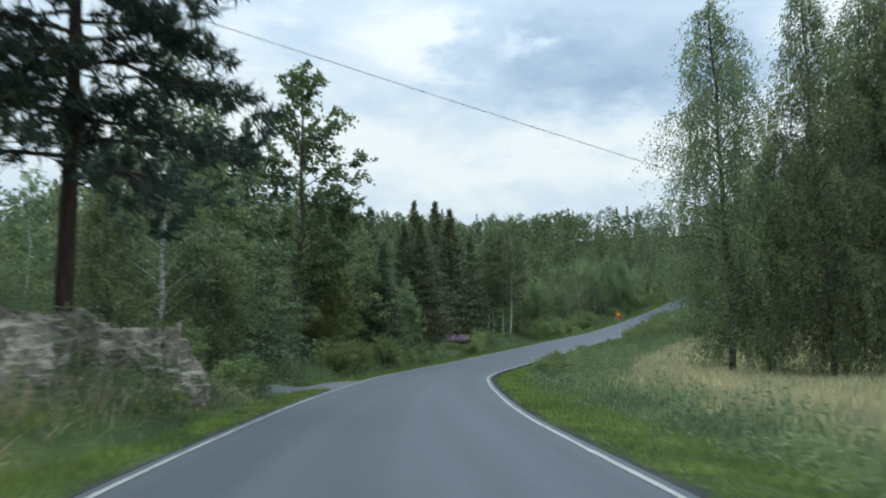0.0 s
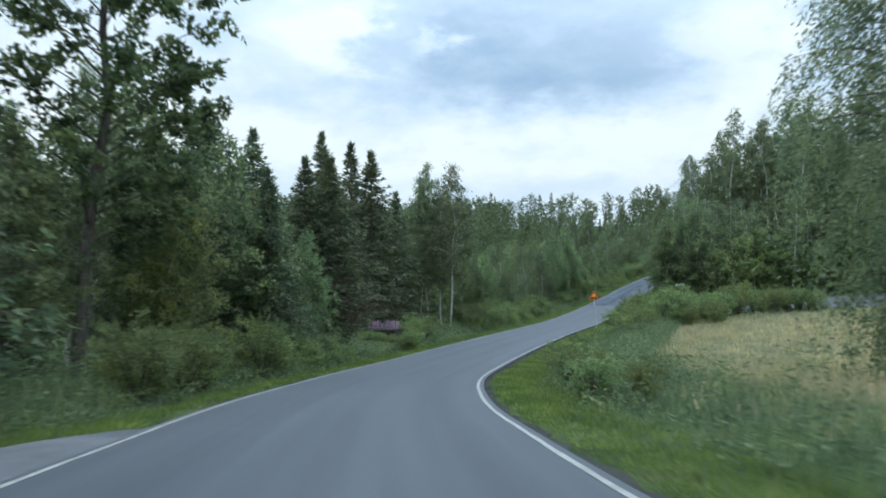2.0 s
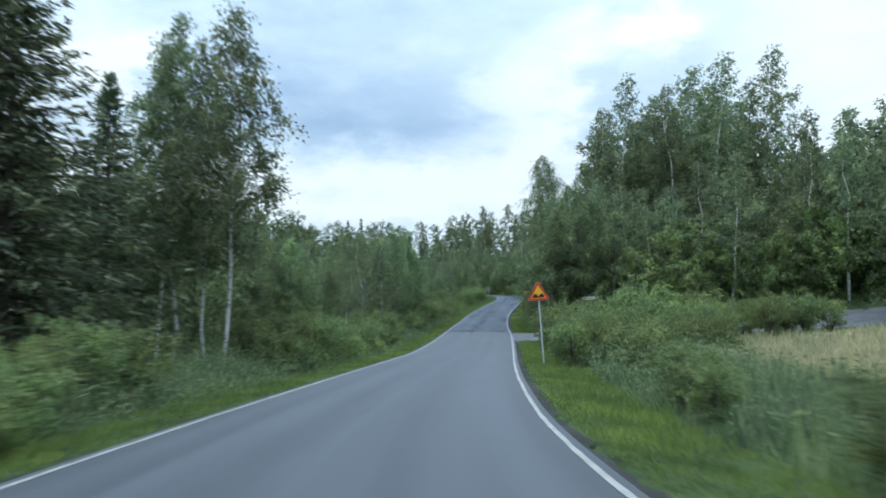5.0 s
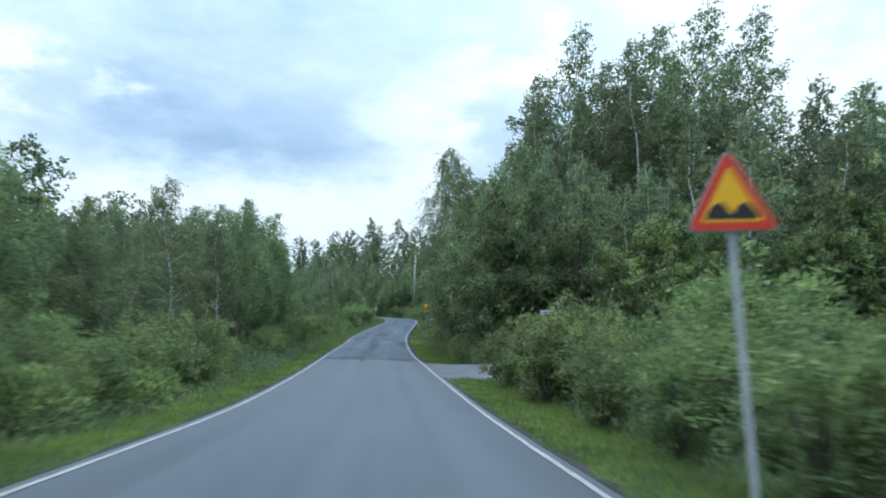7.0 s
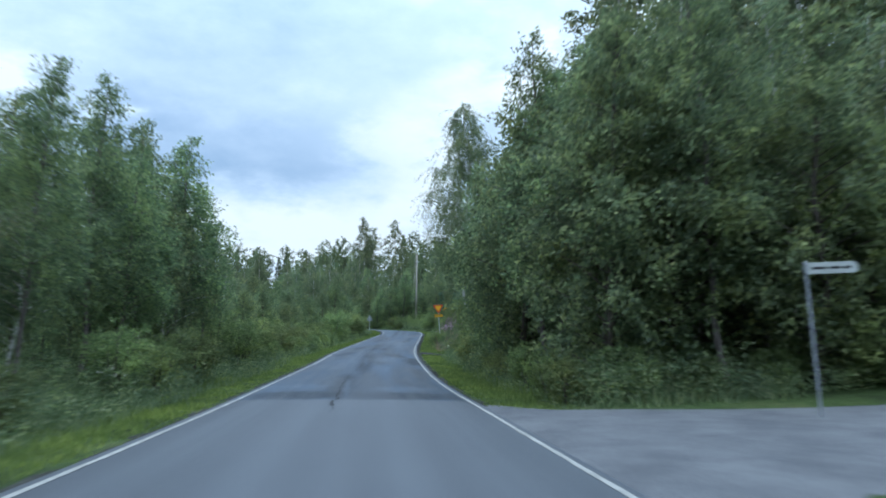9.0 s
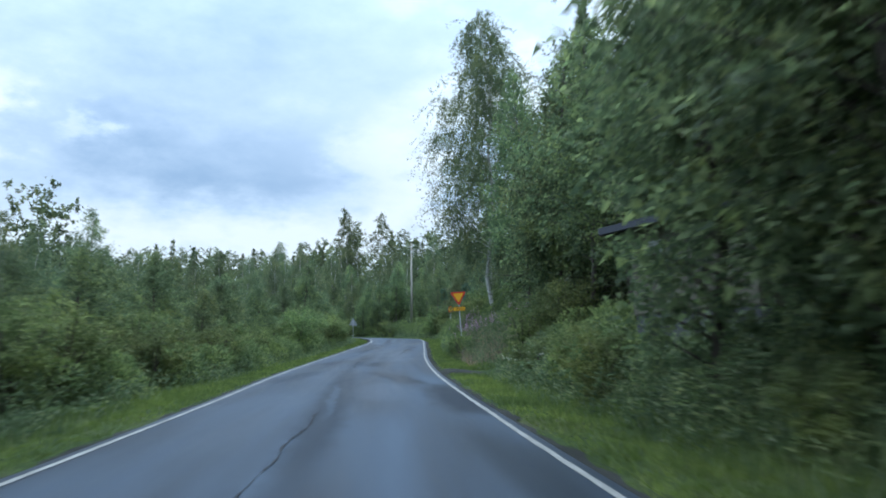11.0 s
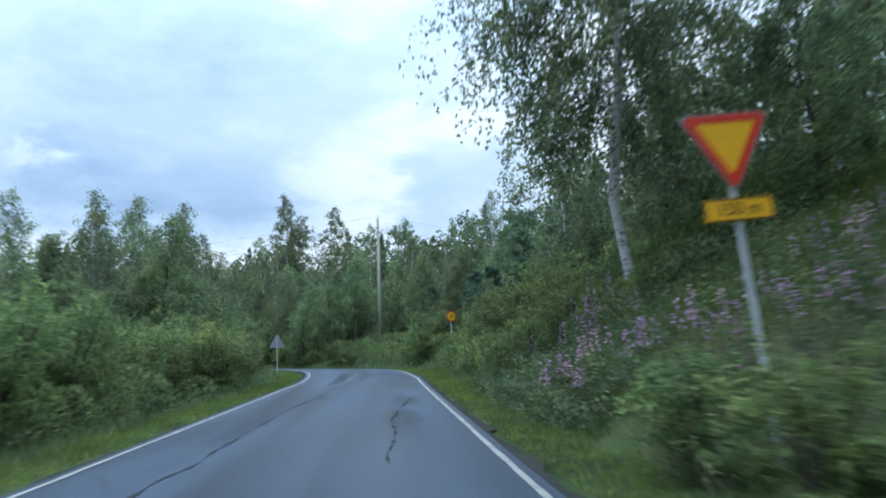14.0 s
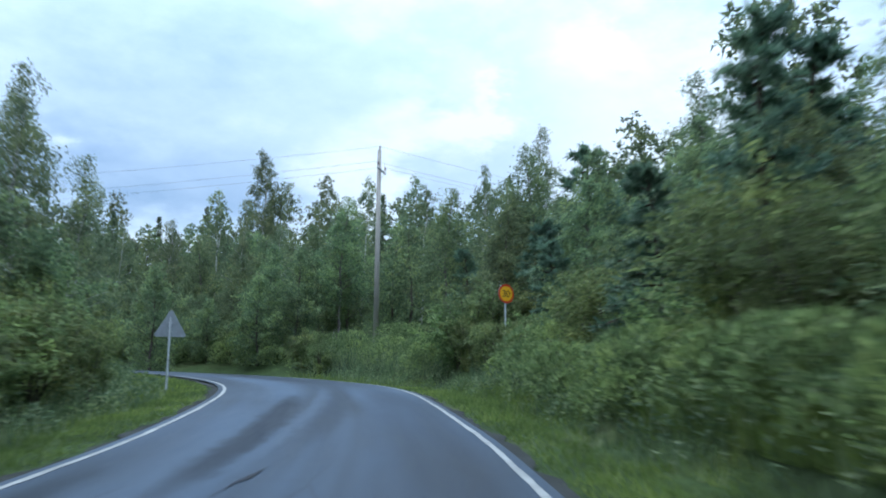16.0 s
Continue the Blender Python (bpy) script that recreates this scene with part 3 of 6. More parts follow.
def side_road(name, s0, s1, side, reach, turn, flare, label, mat, lift=0.12, blend=2.5):
    """A side road that leaves the edge between s0 and s1, with rounded corners."""
    w = np.linspace(0, 1, 11)
    rows = []
    for u in np.linspace(0, 1, 49) ** 1.6:
        wide = flare * max(0.0, 1 - u * 7) ** 2
        s = s0 - wide + (s1 - s0 + 2 * wide) * w + turn * (2 * u - u * u)
        cx, cy, cz = road_at(s)
        half = np.interp(s, SS, LINE[:, 3])
        l = side * (half + 0.02 + u * reach)
        lx, ly = np.interp(s, SS, LEFT[:, 0]), np.interp(s, SS, LEFT[:, 1])
        x, y = cx + lx * l, cy + ly * l
        g = ground_z(x, y)
        k = min(1.0, u * reach / blend)
        zz = (cz - 0.03) * (1 - k) + (g + lift) * k
        zz = np.maximum(zz, g + min(lift, 0.04)) if u > 0 else zz
        zz[[0, -1]] = np.minimum(zz, g - 0.03)[[0, -1]]
        rows.append(np.stack([x, y, zz], 1))
    V = np.stack(rows)
    n, m = V.shape[:2]
    i = (np.arange(n - 1)[:, None] * m + np.arange(m - 1)[None, :]).ravel()
    me = mesh_of(name, V, np.stack([i, i + 1, i + m + 1, i + m], 1), mat, True)
    tagged(new(name, me), label, "road", kind="structure")


build_ground()
FULL = [(-1, -0.16), (-0.75, 0), (-0.5, 0), (-0.25, 0), (0, 0), (0.25, 0), (0.5, 0), (0.75, 0), (1, 0.16)]
SEAM, END = 128.5, SS[-1]
ribbon("road", M_ASPHALT, -30, SEAM, FULL, 0.03, "pale grey worn asphalt road with white edge lines", crown=0.03)
ribbon("road", M_OLD, SEAM, END, FULL, 0.03, "dark patched asphalt road with bleached streaks", crown=0.03)
for s0, s1, side in ((-30, 115.6, -1), (127.4, 160.2, -1), (163.4, END, -1), (-30, 30.2, 1), (36.6, END, 1)):
    ribbon("shoulder", M_SHOULDER, s0, s1, sorted([(side, 0.36 * side), (side, 0.10 * side)]), 0.008, "narrow gravel shoulder at the road's edge", "shoulder", 0.5, 0.10, crown=0.05)
ribbon("edge_line", M_LINE, -30, END, [(1, -0.042), (1, 0.042)], 0.036, "white painted edge line on the asphalt", "road marking", 0.5, 0.008, crown=0.03)
ribbon("edge_line", M_LINE, -30, END, [(-1, -0.042), (-1, 0.042)], 0.036, "white painted edge line on the asphalt", "road marking", 0.5, 0.008, crown=0.03)

def ragged(path, w, seed, jag):
    """A ragged strip along (s, l) places on the road: points of its two edges."""
    r = np.random.default_rng(seed)
    p = np.array(path, float)
    s = np.arange(p[0, 0], p[-1, 0], 0.07)
    l = np.interp(s, p[:, 0], p[:, 1])
    rough = np.convolve(r.normal(0, 1, len(s) + 14), np.ones(15) / 3.9, "valid") * 0.028
    l = l + rough * min(1.0, jag * 1.6) + 0.02 * np.sin(s * 1.3 + seed)
    wide = w * np.clip(0.8 + 0.4 * np.sin(s * 1.7 + seed) + jag * np.convolve(r.normal(0, 1, len(s) + 4), np.ones(5) / 2.2, "valid"), 0.12, 2.4)
    wide *= np.clip(np.minimum(s - s[0], s[-1] - s) / 0.4, 0.05, 1)
    return s, l, wide


def road_strip(name, label, category, path, w, mat, lift, seed, jag):
    s, l, wide = ragged(path, w, seed, jag)
    rows = []
    for e in (-1, 1):
        x, y, z = road_at(s, l + e * wide)
        rows.append(np.stack([x, y, z + lift - 0.03 * ((l + e * wide) / 2.7) ** 2], 1))
    V = np.stack(rows, 1)
    i = np.arange(len(s) - 1) * 2
    me = mesh_of(name, V, np.stack([i, i + 1, i + 3, i + 2], 1), mat)
    lay = me.uv_layers.new(name="road")
    idx = np.zeros(len(me.loops), dtype=np.int32)
    me.loops.foreach_get("vertex_index", idx)
    UV = np.stack([np.stack([l - wide, s], 1), np.stack([l + wide, s], 1)], 1).reshape(-1, 2)
    lay.data.foreach_set("uv", UV[idx].astype(np.float32).ravel())
    tagged(new(name, me), label, category, kind="structure")


for k, (path, w) in enumerate((
    (((160.0, 0.62), (161.2, 0.50), (162.6, 0.36)), 0.03),
    (((178.0, -1.2), (184.6, -1.3), (187.0, -1.5), (189.1, -1.8)), 0.03),
    (((170.5, 1.45), (177.3, 1.2), (185.7, 1.1), (191.9, 0.7), (194.5, 0.6), (198.5, 0.2)), 0.02),
    (((131.0, 0.46), (136, 0.5), (142, 0.35), (147, 0.25)), 0.012),
    (((163, 0.3), (168, 0.5), (174.5, 0.4)), 0.02),
    (((124.8, 0.40), (127.5, 0.42), (131.0, 0.46)), 0.03),
)):
    road_strip("road_crack", "dark ragged crack along the worn asphalt", "road crack", path, w, M_CRACK, 0.0385, 20 + k, 0.55)
side_road("side_road", 30.6, 36.2, 1, 14, -9.5, 0.8, "grey gravel side road joining through the verge", M_SIDE)
side_road("side_road", 117.5, 125.5, -1, 48, 0, 3.5, "pale asphalt side road joining at a junction", M_SIDE, 0.05)
side_road("side_road", 160.4, 163.2, -1, 3.4, 0.2, 0.5, "narrow earth track leading into the trees", M_SHOULDER, 0.015, 0.5)


# ---------------------------------------------------------------- plants
def rng_of(seed):
    return np.random.default_rng(seed)


def tube(P, radii, sides):
    """A tapered tube along points."""
    P = np.asarray(P, float)
    n = len(P)
    T = np.gradient(P, axis=0)
    T /= np.linalg.norm(T, axis=1)[:, None] + 1e-9
    ref = np.array((1.0, 0.13, 0.07)) if abs(T[0, 2]) > 0.7 else np.array((0.05, 0.1, 1.0))
    A = np.cross(T, ref)
    A /= np.linalg.norm(A, axis=1)[:, None] + 1e-9
    B = np.cross(T, A)
    ang = np.arange(sides) * 2 * np.pi / sides
    V = P[:, None] + np.asarray(radii)[:, None, None] * (A[:, None] * np.cos(ang)[None, :, None] + B[:, None] * np.sin(ang)[None, :, None])
    i = np.arange(n - 1)[:, None] * sides
    k = np.arange(sides)[None, :]
    F = np.stack([i + k, i + (k + 1) % sides, i + sides + (k + 1) % sides, i + sides + k], -1).reshape(-1, 4)
    return V.reshape(-1, 3), F


def join(pieces):
    V, F, n = [], [], 0
    for v, f in pieces:
        V.append(v)
        F.append(f + n)
        n += len(v)
    return np.concatenate(V), np.concatenate(F)


def leaves(C, D, length, width, r, tri=False, fold=0.15):
    """Leaf blades at C, pointing along D, each turned at random about its axis."""
    n = len(C)
    D = D / (np.linalg.norm(D, axis=1)[:, None] + 1e-9)
    X = r.normal(size=(n, 3))
    S = np.cross(D, X)
    S /= np.linalg.norm(S, axis=1)[:, None] + 1e-9
    U = np.cross(S, D)
    L = (length * r.uniform(0.65, 1.3, n))[:, None]
    W = (width * r.uniform(0.7, 1.25, n))[:, None]
    if tri:
        V = np.stack([C - S * W * 0.6, C + S * W * 0.6, C + D * L], 1)
        return V.reshape(-1, 3), np.arange(3 * n).reshape(-1, 3)
    V = np.stack([C, C + D * L * 0.45 + S * W * 0.5 + U * L * fold, C + D * L, C + D * L * 0.45 - S * W * 0.5 + U * L * fold], 1)
    return V.reshape(-1, 3), np.arange(4 * n).reshape(-1, 4)


def make_tree(name, label, category, trunk, crown, bark, leaf):
    root = thing(name, label, category, group=category + "s along the road" if not category.endswith("h") else category + "es along the road")
    t = new("trunk", mesh_of("trunk", trunk[0], trunk[1], bark, True))
    c = new("crown", mesh_of("crown", crown[0], crown[1], leaf))
    t.parent = c.parent = root
    return root


def broadleaf(seed, h, base, R, peak, nbr, twigs, per, droop, twig_len, ll, lw, asc, r0, stems=1, lean=0.03, limb_sides=4, tri=False, top=0.75, fuzz=None):
    """A broadleaved tree or bush: stems, limbs that rise and arch over, and leafy twigs that hang or spread from them.
    base: where the crown starts, as a share of the height; peak: where it is widest."""
    r = rng_of(seed)
    wood, C, D = [], [], []
    for k in range(stems):
        a0 = r.uniform(0, 2 * np.pi)
        tilt = r.uniform(0.12, 0.5) if stems > 1 else lean
        hh = h * (r.uniform(0.7, 1.0) if stems > 1 else 1.0)
        zs = np.linspace(0, 1, 9)
        wob = np.cumsum(r.normal(0, 0.012 * h, (9, 2)), 0) * (0.5 if stems > 1 else 1)
        wob -= wob[0]
        sx = np.stack([np.cos(a0) * tilt * hh * zs ** 1.2 + wob[:, 0], np.sin(a0) * tilt * hh * zs ** 1.2 + wob[:, 1], hh * zs - 0.25 * (zs == 0)], 1)
        wood.append(tube(sx, r0 * (1 - zs) ** 0.8 + 0.008 * h / 10, 8 if stems == 1 else 5))
        nb = max(4, nbr // stems)
        u = base + (0.985 - base) * (np.arange(nb) + r.uniform(0, 1, nb)) / nb
        az = np.arange(nb) * 2.4 + r.normal(0, 0.5, nb)
        pk = np.where(u < peak, 0.55 + 0.45 * (u - base) / max(peak - base, 0.01), ((1 - u) / (1 - peak)) ** top)
        ln = R * np.clip(pk, 0.05, 1) * r.uniform(0.65, 1.2, nb) / (1.0 if stems == 1 else 1.4)
        for j in range(nb):
            o = np.array([np.interp(u[j], zs, sx[:, q]) for q in range(3)])
            out = np.array((np.cos(az[j]), np.sin(az[j]), 0.0))
            rise = asc * r.uniform(0.7, 1.25) * (0.7 + 0.8 * u[j])
            v = np.linspace(0, 1, 5)
            arch = rise * v - droop * 0.55 * v ** 2
            bend = np.cross(out, (0, 0, 1)) * r.normal(0, 0.18)
            P = o + ln[j] * (v[:, None] * out + arch[:, None] * np.array((0, 0, 1.0)) + (v ** 2)[:, None] * bend)
            if limb_sides:
                wood.append(tube(P, np.linspace(0.30 * r0 * (1 - 0.75 * u[j]) + 0.006, 0.006, 5), limb_sides))
            nt_ = max(2, int(twigs * ln[j] / R + 1.5))
            tv = 1 - r.uniform(0, 0.85, nt_) ** 1.4
            for q in range(nt_):
                tp = np.array([np.interp(tv[q], v, P[:, c]) for c in range(3)])
                d = out * r.uniform(0.1, 1.0) + r.normal(0, 0.55, 3) + np.array((0, 0, 0.35 - droop * 1.3))
                d /= np.linalg.norm(d)
                tl = twig_len * r.uniform(0.5, 1.4) * (0.6 + 0.4 * ln[j] / R)
                w = r.uniform(0.05, 1, per)[:, None]
                sag = np.array((0, 0, -droop * 0.6 * tl))
                C.append(tp + d * tl * w + sag * w ** 2 + r.normal(0, 0.10 * twig_len + 0.03 if fuzz is None else fuzz, (per, 3)))
                D.append(d * 0.6 + sag * w * 0.8 / max(tl, 0.1) + r.normal(0, 0.6, (per, 3)))
    C, D = np.concatenate(C), np.concatenate(D)
    ok = C[:, 2] > 0.05
    return join(wood), leaves(C[ok], D[ok], ll, lw, r, tri)


def conifer(seed, h, R, base, whorls, arms, per, ll, lw, r0, droop=0.35, tri=True, dead=0):
    """A spruce: a straight stem and whorls of drooping arms with hanging sprays."""
    r = rng_of(seed)
    zs = np.linspace(0, 1, 8)
    sx = np.stack([0 * zs, 0 * zs, h * zs - 0.25 * (zs == 0)], 1)
    wood, C, D = [tube(sx, r0 * (1 - zs) + 0.012, 8)], [], []
    for k in range(whorls):
        u = base + (1 - base) * (k + r.uniform(-0.3, 0.3)) / whorls
        u0 = min(max(u, base), 0.99)
        for j in range(arms):
            u = min(max(u0 + r.uniform(-0.8, 0.8) / whorls, base), 0.99)
            env = R * min(1.0, (1 - u) ** 1.15 * 1.2 + 0.008) * (0.8 + 0.35 * min(1, (u - base) * 6))
            a = 2 * np.pi * (j + r.uniform(-0.4, 0.4)) / arms + k * 0.7
            ln = env * r.uniform(0.55, 1.25)
            out = np.array((np.cos(a), np.sin(a), 0))
            v = np.linspace(0, 1, 5)
            dz = (0.25 + 0.5 * u) * v - (droop + 0.35 * (1 - u)) * v ** 1.5 + 0.22 * v ** 4
            P = np.array((0, 0, h * u)) + ln * (v[:, None] * out + dz[:, None] * np.array((0, 0, 1.0)))
            if ln > 0.5:
                wood.append(tube(P, np.linspace(0.03 * r0 / 0.2 + 0.008, 0.006, 5), 3))
            n = max(3, int(per * (0.3 + ln / R)))
            w = r.uniform(0.06, 1.0, n) ** 0.75
            pos = np.stack([np.interp(w, v, P[:, c]) for c in range(3)], 1)
            side = np.cross(out, (0, 0, 1)) * r.choice((-1, 1), n)[:, None]
            wide = (ln * 0.32 * (1.15 - w) * r.uniform(0, 1, n))[:, None]
            C.append(pos + side * wide - np.array((0, 0, 1.0)) * (0.35 * wide) + r.normal(0, 0.09, (n, 3)))
            D.append(out * 0.7 + side * r.uniform(0.2, 1.0, n)[:, None] + np.stack([0 * w, 0 * w, r.uniform(-0.9, 0.15, n) + 9.0 * max(0.0, u - 0.80)], 1))
    for k in range(dead):
        u, a = r.uniform(0.05, base + 0.16), r.uniform(0, 6.28)
        out = np.array((np.cos(a), np.sin(a), 0))
        v = np.linspace(0, 1, 6)
        ln = R * r.uniform(0.6, 1.15)
        P = np.array((0, 0, h * u)) + ln * (v[:, None] * out + (0.1 * v - 0.5 * v ** 1.6 + 0.18 * v ** 4)[:, None] * np.array((0, 0, 1.0)))
        wood.append(tube(P, np.linspace(0.035, 0.008, 6), 4))
        for q in range(10):
            w = r.uniform(0.25, 1)
            o = np.array([np.interp(w, v, P[:, c]) for c in range(3)])
            tip = o + out * r.uniform(0.1, 0.5) + np.cross(out, (0, 0, 1)) * r.normal(0, 0.4) - np.array((0, 0, r.uniform(0.1, 0.7)))
            wood.append(tube(np.stack([o, tip]), [0.012, 0.004], 3))
    C, D = np.concatenate(C), np.concatenate(D)
    return join(wood), leaves(C, D, ll, lw, r, tri)


def pine_tree(seed, h, R, base, nbr, tufts, per, ll, lw, r0):
    """A pine: a bare stem, long uneven limbs, and tufts of needles towards their ends."""
    r = rng_of(seed)
    zs = np.linspace(0, 1, 9)
    sx = np.stack([0.5 * np.sin(zs * 3), 0.3 * np.sin(zs * 2.3), h * zs - 0.25 * (zs == 0)], 1)
    wood, C, D = [tube(sx, r0 * (1 - zs) ** 0.7 + 0.03, 10)], [], []
    for j in range(nbr):
        u = base + (0.98 - base) * (j + r.uniform(0, 1)) / nbr
        o = np.array([np.interp(u, zs, sx[:, q]) for q in range(3)])
        a = j * 2.4 + r.normal(0, 0.4)
        out = np.array((np.cos(a), np.sin(a), 0))
        ln = R * (1.05 - 0.75 * ((u - base) / (1 - base)) ** 1.5) * r.uniform(0.6, 1.15)
        v = np.linspace(0, 1, 6)
        P = o + ln * (v[:, None] * out + ((0.25 * u) * v - 0.35 * (1 - u) * v ** 2)[:, None] * np.array((0, 0, 1.0)) + np.cumsum(r.normal(0, 0.03, (6, 3)), 0))
        wood.append(tube(P, np.linspace(0.06, 0.012, 6), 5))
        for q in range(tufts):
            w = 1 - r.uniform(0, 0.75) ** 1.2
            tp = np.array([np.interp(w, v, P[:, c]) for c in range(3)]) + r.normal(0, 0.10 * ln, 3) * np.array((1, 1, 0.5))
            ax = out + r.normal(0, 0.5, 3) + np.array((0, 0, 0.3))
            wood.append(tube(np.stack([np.array([np.interp(max(w - 0.15, 0), v, P[:, c]) for c in range(3)]), tp]), [0.012, 0.006], 3))
            m = r.uniform(-0.25, 0.15, per)[:, None]
            C.append(tp + ax * m + r.normal(0, 0.04, (per, 3)))
            D.append(ax * 0.7 + r.normal(0, 0.8, (per, 3)))
    return join(wood), leaves(np.concatenate(C), np.concatenate(D), ll, lw, r, True)


QUEUE = {}


def plant(kind, x, y, scale=1.0, turn=None, sink=0.05, wide=1.0):
    """Notes a place for one plant of a kind; they are all set at the end."""
    q = QUEUE.setdefault(kind, [])
    a = (len(q) * 137.5 + x * 7) % 360 if turn is None else turn
    z = float(ground_z(x, y)[0]) - sink
    q.append(pose(x, y, z, 0, 0, a) @ Matrix.Diagonal((scale * wide, scale * wide, scale, 1)))


def plant_sl(kind, s, l, scale=1.0, **k):
    x, y, _ = road_at(s, l)
    plant(kind, float(x), float(y), scale, **k)


# label, category, builder
KINDS = {
    "weeping_birch": ("tall weeping birch with hanging leafy twigs", "birch", lambda: broadleaf(11, 17, 0.085, 3.3, 0.36, 138, 21, 36, 1.0, 1.7, 0.105, 0.064, 0.75, 0.17, limb_sides=3, tri=True, fuzz=0.09), B_DARK, M_BIRCH),
    "old_birch": ("old roadside birch with long hanging twigs", "birch", lambda: broadleaf(12, 20, 0.19, 3.5, 0.46, 118, 30, 38, 1.0, 1.7, 0.105, 0.068, 0.8, 0.112, limb_sides=4, tri=True, fuzz=0.07), B_BIRCH, M_BIRCH),
    "birch_a": ("slender birch with white bark and a light crown", "birch", lambda: broadleaf(21, 14, 0.27, 2.2, 0.45, 70, 13, 22, 0.65, 0.9, 0.145, 0.09, 0.75, 0.085, limb_sides=3, tri=True, top=0.9), B_BIRCH, M_BIRCH),
    "birch_b": ("young birch with pale bark in the roadside wood", "birch", lambda: broadleaf(22, 12, 0.12, 2.3, 0.35, 64, 13, 22, 0.45, 0.95, 0.14, 0.085, 0.85, 0.085, limb_sides=3, tri=True, top=1.05), B_BIRCH, M_BIRCH),
    "bare_alder": ("slim alder with bare lower trunk and feathery crown", "alder", lambda: broadleaf(43, 12, 0.24, 2.2, 0.42, 66, 13, 21, 0.5, 0.95, 0.145, 0.085, 0.8, 0.09, limb_sides=3, tri=True, top=1.1), B_ALDER, M_ASPEN),
    "aspen": ("tall aspen with a loose clumped crown", "aspen", lambda: broadleaf(31, 19, 0.2, 3.4, 0.45, 54, 16, 20, 0.3, 0.75, 0.21, 0.15, 0.85, 0.20, top=0.6, tri=True), B_DARK, M_POPLAR),
    "alder_a": ("dense grey alder in the roadside wood", "alder", lambda: broadleaf(41, 10, 0.04, 2.4, 0.35, 68, 13, 21, 0.35, 0.9, 0.155, 0.095, 0.75, 0.12, limb_sides=3, tri=True, top=1.0), B_DARK, M_ASPEN),
    "alder_b": ("bushy alder with leaves to the ground", "alder", lambda: broadleaf(42, 8, 0.02, 2.3, 0.32, 62, 12, 20, 0.3, 0.85, 0.155, 0.095, 0.7, 0.10, limb_sides=3, tri=True, top=0.95), B_DARK, M_ASPEN),
    "sallow": ("broad sallow at the edge of the wood, leaves lightened as if lit", "sallow", lambda: broadleaf(44, 8.5, 0.02, 3.0, 0.34, 74, 13, 20, 0.25, 0.85, 0.165, 0.10, 0.7, 0.10, limb_sides=3, tri=True, top=0.8), B_DARK, M_SALLOW_LIT),
    "willow_a": ("rounded willow bush beside the road", "willow bush", lambda: broadleaf(51, 3.2, 0.03, 1.6, 0.45, 60, 8, 12, 0.15, 0.55, 0.17, 0.075, 0.7, 0.04, stems=7, limb_sides=0, tri=True), B_DARK, M_WILLOW),
    "willow_b": ("spreading willow bush with upright shoots", "willow bush", lambda: broadleaf(52, 4.2, 0.02, 1.7, 0.40, 66, 8, 13, 0.1, 0.7, 0.18, 0.078, 0.95, 0.05, stems=8, limb_sides=0, tri=True), B_DARK, M_WILLOW),
    "silver_willow": ("silvery willow with pale grey-green leaves", "willow bush", lambda: broadleaf(53, 6, 0.05, 2.3, 0.45, 60, 8, 11, 0.3, 0.8, 0.3, 0.11, 0.7, 0.06, stems=5, limb_sides=0, tri=True), B_DARK, M_SILVER),
    "spruce_a": ("tall dark spruce with drooping branches", "spruce", lambda: conifer(61, 16, 4.1, 0.05, 38, 11, 34, 0.30, 0.105, 0.20), B_DARK, M_SPRUCE),
    "old_spruce": ("old spruce with brown dead boughs below its crown", "spruce", lambda: conifer(64, 16, 4.3, 0.16, 40, 11, 36, 0.30, 0.10, 0.22, 0.5, dead=110), B_SPRUCE, M_SPRUCE),
    "spruce_b": ("narrow spruce with a pointed top", "spruce", lambda: conifer(62, 13, 3.0, 0.03, 34, 10, 28, 0.29, 0.105, 0.15), B_DARK, M_SPRUCE),
    "pine": ("old pine with a dark trunk and long spreading limbs", "pine", lambda: pine_tree(71, 15, 5.5, 0.27, 60, 30, 26, 0.34, 0.058, 0.22), B_PINE, M_PINE),
    "young_pine": ("bushy young pine with blue-green needles", "pine", lambda: pine_tree(72, 8, 2.0, 0.04, 44, 10, 16, 0.32, 0.085, 0.10), B_PINE, M_YOUNG_PINE),
    "back_birch": ("birch standing deep in the wood", "birch", lambda: broadleaf(81, 15, 0.20, 2.6, 0.42, 56, 9, 11, 0.5, 1.0, 0.27, 0.165, 0.8, 0.12, limb_sides=0, tri=True, top=0.95), B_BIRCH, M_BIRCH),
    "back_alder": ("dense broadleaved tree deep in the wood", "broadleaf", lambda: broadleaf(82, 11, 0.03, 2.7, 0.33, 52, 9, 11, 0.35, 0.95, 0.27, 0.175, 0.7, 0.12, limb_sides=0, tri=True, top=0.9), B_DARK, M_ASPEN),
    "back_spruce": ("spruce standing deep in the wood", "spruce", lambda: conifer(83, 15, 2.4, 0.04, 34, 8, 13, 0.42, 0.16, 0.16), B_DARK, M_SPRUCE),
    "tall_birch": ("tall old birch with a high narrow crown", "birch", lambda: broadleaf(85, 21, 0.26, 2.5, 0.55, 84, 10, 12, 0.55, 1.0, 0.22, 0.14, 0.8, 0.13, limb_sides=0, tri=True, top=0.8), B_BIRCH, M_BIRCH),
}

